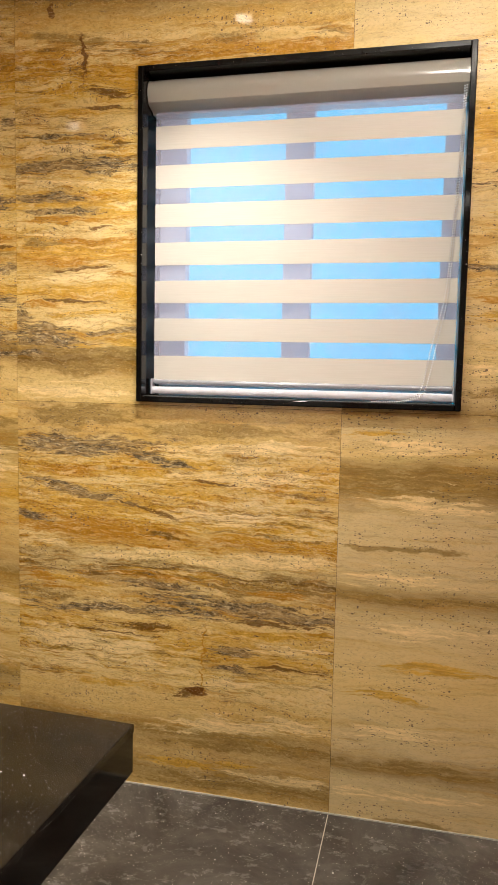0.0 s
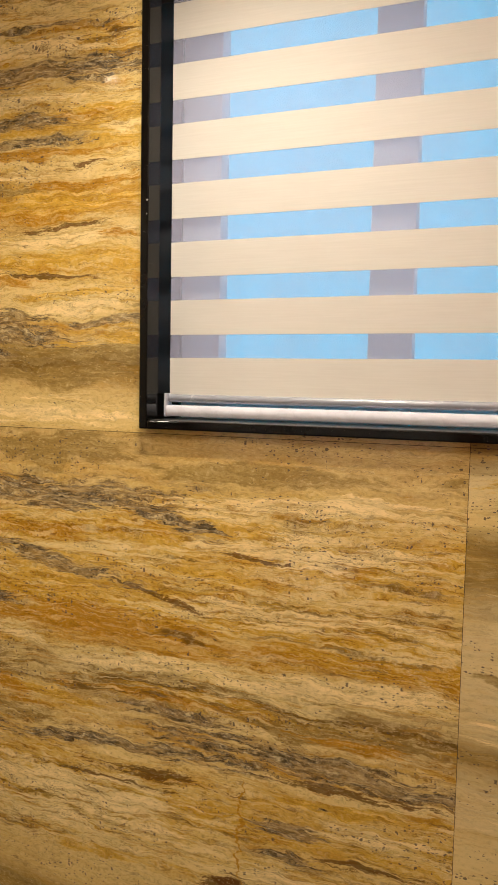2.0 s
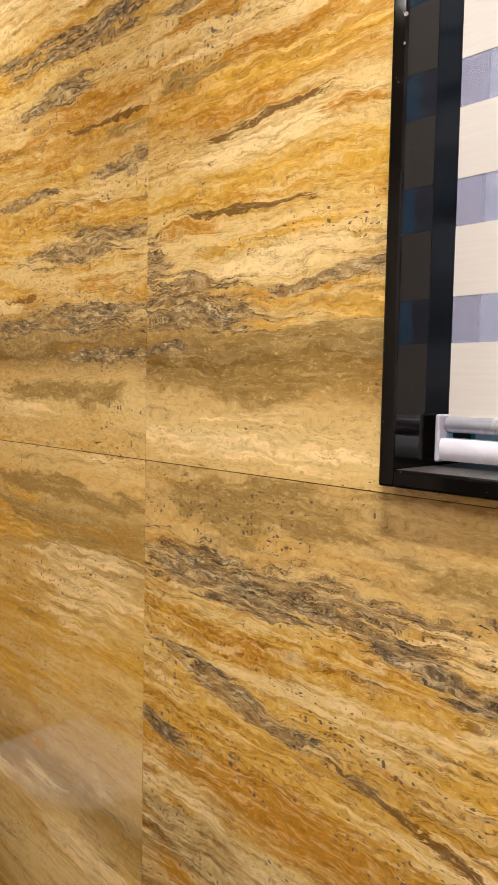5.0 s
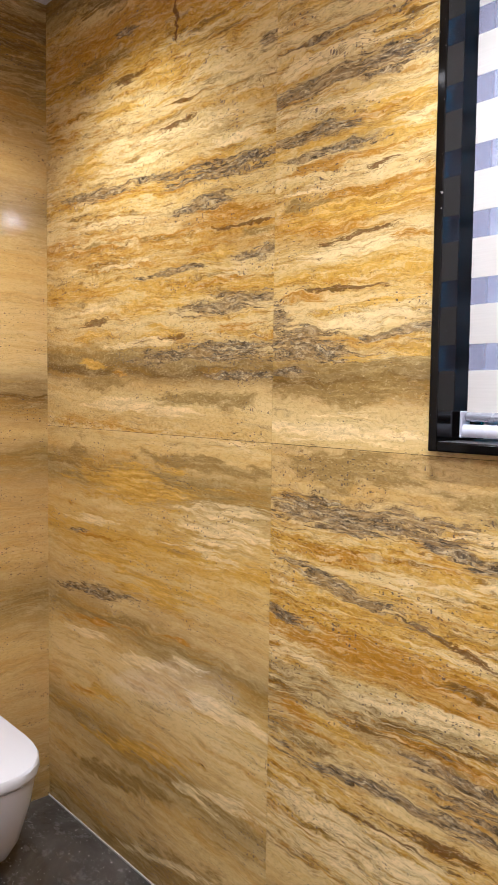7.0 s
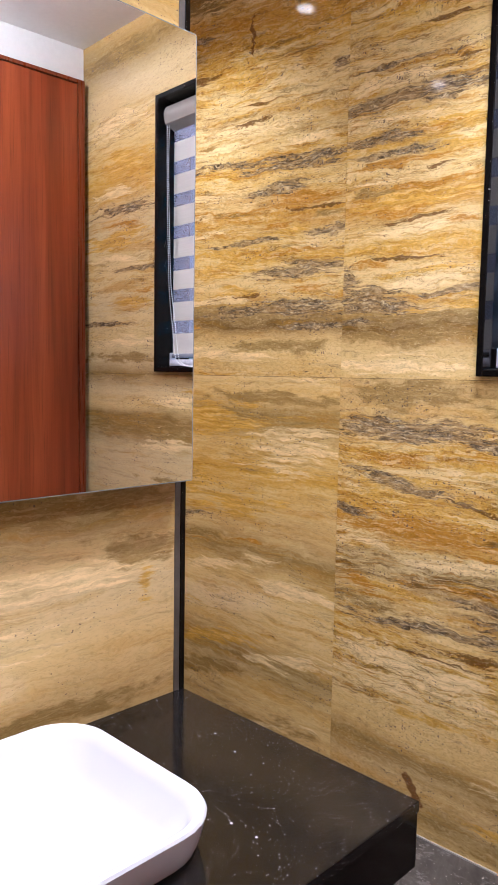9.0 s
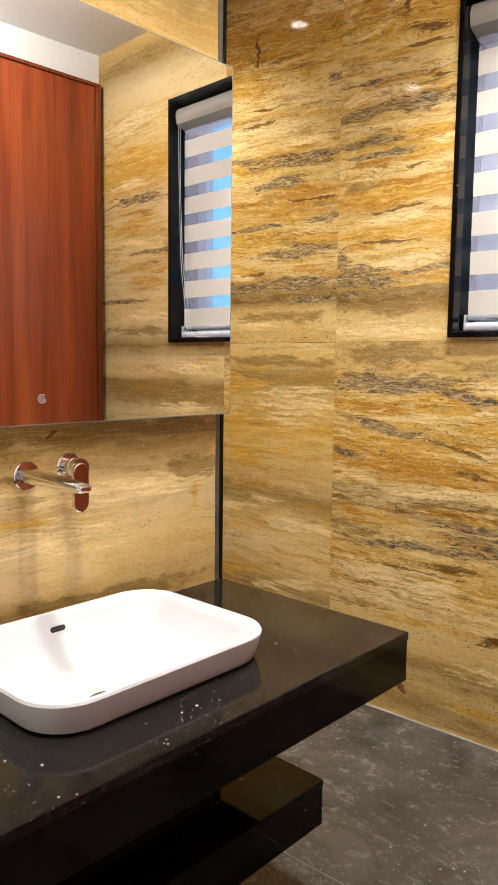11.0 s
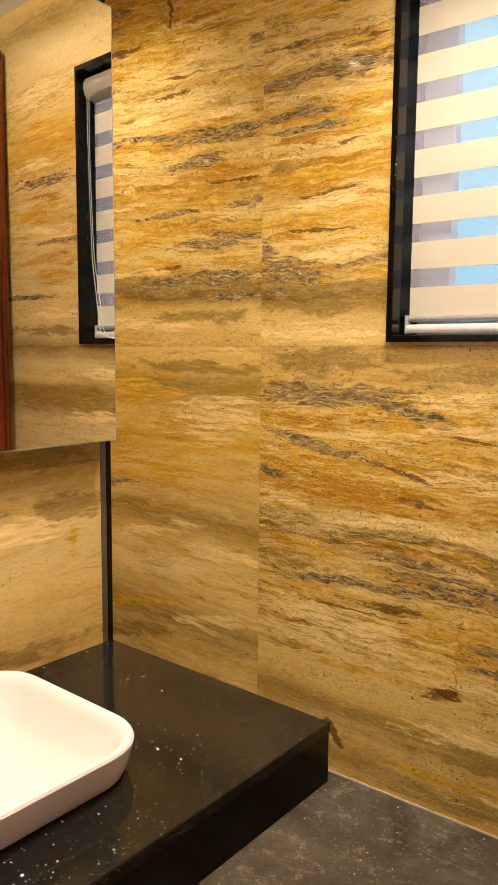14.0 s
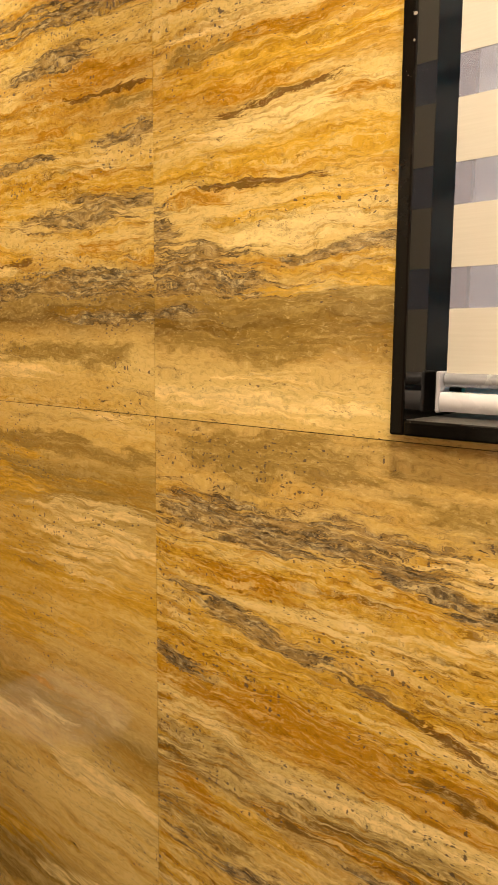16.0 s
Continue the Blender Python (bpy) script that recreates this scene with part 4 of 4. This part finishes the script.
# ---- toilet in the niche ----
toilet = thing("wall_hung_toilet", "white wall-hung ceramic toilet with closed lid", "toilet")
TY = 2.962


def dee(x0, x1, half, z, r, n=14):
    """A plan with a square back and a rounded front towards +x."""
    out = [(x0, TY - half, z), (x0, TY + half, z)][::-1]
    front = x1 - r
    for k in range(n + 1):
        a = radians(90 - 180 * k / n)
        c, s = math.cos(a), math.sin(a)
        out.append((front + r * max(c, 0) ** 0.9, TY + half * math.copysign(abs(s) ** 0.85, s), z))
    return [out[0]] + out[2:] + [out[1]]


bm = bmesh.new()
loft(bm, [dee(BACK, -1.30, 0.115, 0.075, 0.14), dee(BACK, -1.24, 0.135, 0.085, 0.16), dee(BACK, -1.20, 0.150, 0.14, 0.18), dee(BACK, -1.15, 0.168, 0.26, 0.20), dee(BACK, -1.118, 0.180, 0.355, 0.24), dee(BACK, -1.115, 0.182, 0.372, 0.24)])
part("pan", bm, M_CERAMIC, toilet, smooth=True)
bm = bmesh.new()
loft(bm, [dee(BACK + 0.03, -1.112, 0.184, 0.3755, 0.24), dee(BACK + 0.03, -1.108, 0.187, 0.379, 0.24), dee(BACK + 0.03, -1.106, 0.188, 0.388, 0.24), dee(BACK + 0.03, -1.107, 0.187, 0.409, 0.24), dee(BACK + 0.03, -1.112, 0.183, 0.415, 0.24), dee(BACK + 0.03, -1.13, 0.172, 0.418, 0.24)])
part("lid", bm, M_CERAMIC, toilet, "closed white seat lid", smooth=True)

# ---- wooden door panel on the side wall, entrance frame ----
panel = thing("door_2", "tall flush red-brown wooden door along the side wall, with an unseen second leaf added", "door", kind="structure")
part("leaf", B(RIGHT - 0.050, RIGHT, 2.40, 3.318, 0.005, 2.770, bevel=0.002), M_WOOD, panel)
part("door_frame", B(RIGHT - 0.058, RIGHT, 3.321, 3.352, 0.0, 2.790, bevel=0.002), M_FRAMEWOOD, panel, "narrow wooden frame strip")
# Unseen second leaf with its frame, added to darken reflections in the granite.
part("leaf", B(RIGHT - 0.050, RIGHT, 1.43, 2.357, 0.005, 2.770, bevel=0.002), M_WOOD, panel)
part("door_frame", B(RIGHT - 0.058, RIGHT, 1.39, 1.427, 0.0, 2.790, bevel=0.002), M_FRAMEWOOD, panel, "narrow wooden frame strip")
part("door_frame", B(RIGHT - 0.058, RIGHT, 1.427, 2.36, 2.773, 2.790, bevel=0.002), M_FRAMEWOOD, panel, "narrow wooden head strip")
part("door_frame", B(RIGHT - 0.058, RIGHT, 2.36, 2.397, 0.0, 2.790, bevel=0.002), M_FRAMEWOOD, panel, "narrow wooden frame strip")
part("door_frame", B(RIGHT - 0.058, RIGHT, 2.397, 3.321, 2.773, 2.790, bevel=0.002), M_FRAMEWOOD, panel, "narrow wooden head strip")
entry = thing("door_1", "red-brown wooden frame of the entrance doorway", "door frame", kind="structure")
part("jamb", B(0.62, 0.672, ENTRY - 0.215, ENTRY - 0.05, 0.0, 2.78, bevel=0.003), M_FRAMEWOOD, entry)
part("jamb_stop", B(0.62, 0.690, ENTRY - 0.0495, ENTRY - 0.012, 0.0, 2.78, bevel=0.003), M_FRAMEWOOD, entry)
part("architrave", B(0.55, 0.684, ENTRY - 0.0115, ENTRY + 0.010, 0.0, 2.85, bevel=0.003), M_FRAMEWOOD, entry)
part("jamb", B(RIGHT - 0.04, RIGHT, ENTRY - 0.2, ENTRY, 0.0, 2.78, bevel=0.003), M_FRAMEWOOD, entry)
part("head", B(0.672, RIGHT - 0.04, ENTRY - 0.2, ENTRY, 2.735, 2.78, bevel=0.003), M_FRAMEWOOD, entry)

# ---- ceiling downlights ----
for lx, ly, watts, cone in LAMPS:
    lamp_thing = thing("downlight", "small round recessed ceiling downlight, lit warm white", "ceiling lamp", "ceiling downlights")
    bm = bmesh.new()
    loft(bm, [ring_z(CEIL, lx, ly, 0.052), ring_z(CEIL - 0.004, lx, ly, 0.051), ring_z(CEIL - 0.006, lx, ly, 0.046), ring_z(CEIL - 0.0045, lx, ly, 0.038)])
    part("trim_ring", bm, M_WHITE, lamp_thing, "white trim ring", smooth=True)
    bm = bmesh.new()
    loft(bm, [ring_z(CEIL - 0.005, lx, ly, 0.034), ring_z(CEIL - 0.008, lx, ly, 0.033)])
    part("lens", bm, M_LENS, lamp_thing, "glowing lamp lens")
    data = bpy.data.lights.new("downlight_beam", "SPOT")
    data.energy, data.color, data.spot_size, data.spot_blend, data.shadow_soft_size = watts, LAMP_TINT, radians(cone), 1.0, 0.04
    beam = new("downlight_beam", data)
    beam.location = (lx, ly, CEIL - 0.045)
    beam.parent = lamp_thing

# Added fill lamp, out of view, to brighten the right side.
fill_dome = thing("fill_lamp", "unseen small opal lamp added for warm fill light", "ceiling lamp")
bm = bmesh.new()
loft(bm, [ring_z(CEIL, FILL[0], FILL[1], 0.06), ring_z(CEIL - 0.018, FILL[0], FILL[1], 0.058), ring_z(CEIL - 0.02, FILL[0], FILL[1], 0.05)])
part("base", bm, M_WHITE, fill_dome, "white metal base of the added fill lamp", smooth=True)
bm = bmesh.new()
loft(bm, [ring_z(CEIL - 0.0205 - 0.05 * math.sin(radians(a)), FILL[0], FILL[1], 0.05 * math.cos(radians(a))) for a in (0, 20, 40, 60, 75, 86)])
part("shade", bm, M_LENS, fill_dome, "glowing opal shade of the added fill lamp", smooth=True)
data = bpy.data.lights.new("fill_light", "POINT")
data.energy, data.color, data.shadow_soft_size = FILL[2], LAMP_TINT, 0.05
beam = new("fill_light", data)
beam.location = (FILL[0], FILL[1], CEIL - 0.135)
beam.parent = fill_dome

# ---- cladding slabs and floor slabs ----
J = 0.0006
JX, JZ = (BACK, -0.436, 0.774, RIGHT), 1.431


def slab(parent, boxes, material):
    bm = bmesh.new()
    for b in boxes:
        box(bm, *b)
    return part("stone_slab", bm, material, parent)


ya, yb = WALL, WALL + SLAB
slab(wall_window, [(JX[0], JX[1] - J, ya, yb, 0.0, JZ - J)], M_LOW_A)
slab(wall_window, [(JX[1] + J, JX[2] - J, ya, yb, 0.0, JZ - J)], M_LOW_B)
slab(wall_window, [(JX[2] + J, JX[3], ya, yb, 0.0, JZ - J)], M_LOW_C)
slab(wall_window, [(JX[0], JX[1] - J, ya, yb, JZ + J, CEIL)], M_UP_A)
slab(wall_window, [(JX[1] + J, WX0, ya, yb, JZ + J, CEIL), (WX0, JX[2] - J, ya, yb, WZ1, CEIL), (WX0, JX[2] - J, ya, yb, JZ + J, WZ0)], M_UP_B)
slab(wall_window, [(WX1, JX[3], ya, yb, JZ + J, CEIL), (JX[2] + J, WX1, ya, yb, WZ1, CEIL), (JX[2] + J, WX1, ya, yb, JZ + J, WZ0)], M_UP_C)
slab(wall_back, [(BACK - SLAB, BACK, 2.18 + J, WALL, 0.0, CEIL)], M_BACK)
slab(wall_back, [(BACK - SLAB, BACK, ENTRY, 2.18 - J, 0.0, CEIL)], M_BACK)
slab(partition, [(FACE - SLAB, FACE, ENTRY, END - 0.026, 0.0, CEIL)], M_SIDE)
slab(partition, [(FACE - 0.15 - SLAB, FACE - 0.15, ENTRY, END, 0.0, CEIL)], M_SIDE)
part("edge_strip", B(FACE - SLAB, FACE + 0.001, END - 0.0255, END - 0.010, 0.0, CEIL), M_SCRAPE, partition, "grey adhesive along the stone's edge")
part("edge_strip", B(FACE - 0.15, FACE + 0.003, END - 0.0095, END + 0.004, 0.0, CEIL, bevel=0.001), M_GRANITE, partition, "black granite end strip")
xs, ys = (BACK, -0.436, 0.772, RIGHT), (-1.2, 0.05, 1.255, 2.460, WALL)
for x0, x1 in zip(xs, xs[1:]):
    for y0, y1 in zip(ys, ys[1:]):
        part("stone_slab", B(x0 + 0.0016, x1 - 0.0016, y0 + 0.0016, y1 - 0.0016, -0.0014, 0.0), M_FLOOR, floor)
tagged(part("trim", B(BACK, RIGHT, WALL - 0.004, WALL - 0.0005, 0.0, 0.005), M_GROUT), "thin pale sealant line along the foot of the wall", "trim", kind="structure")
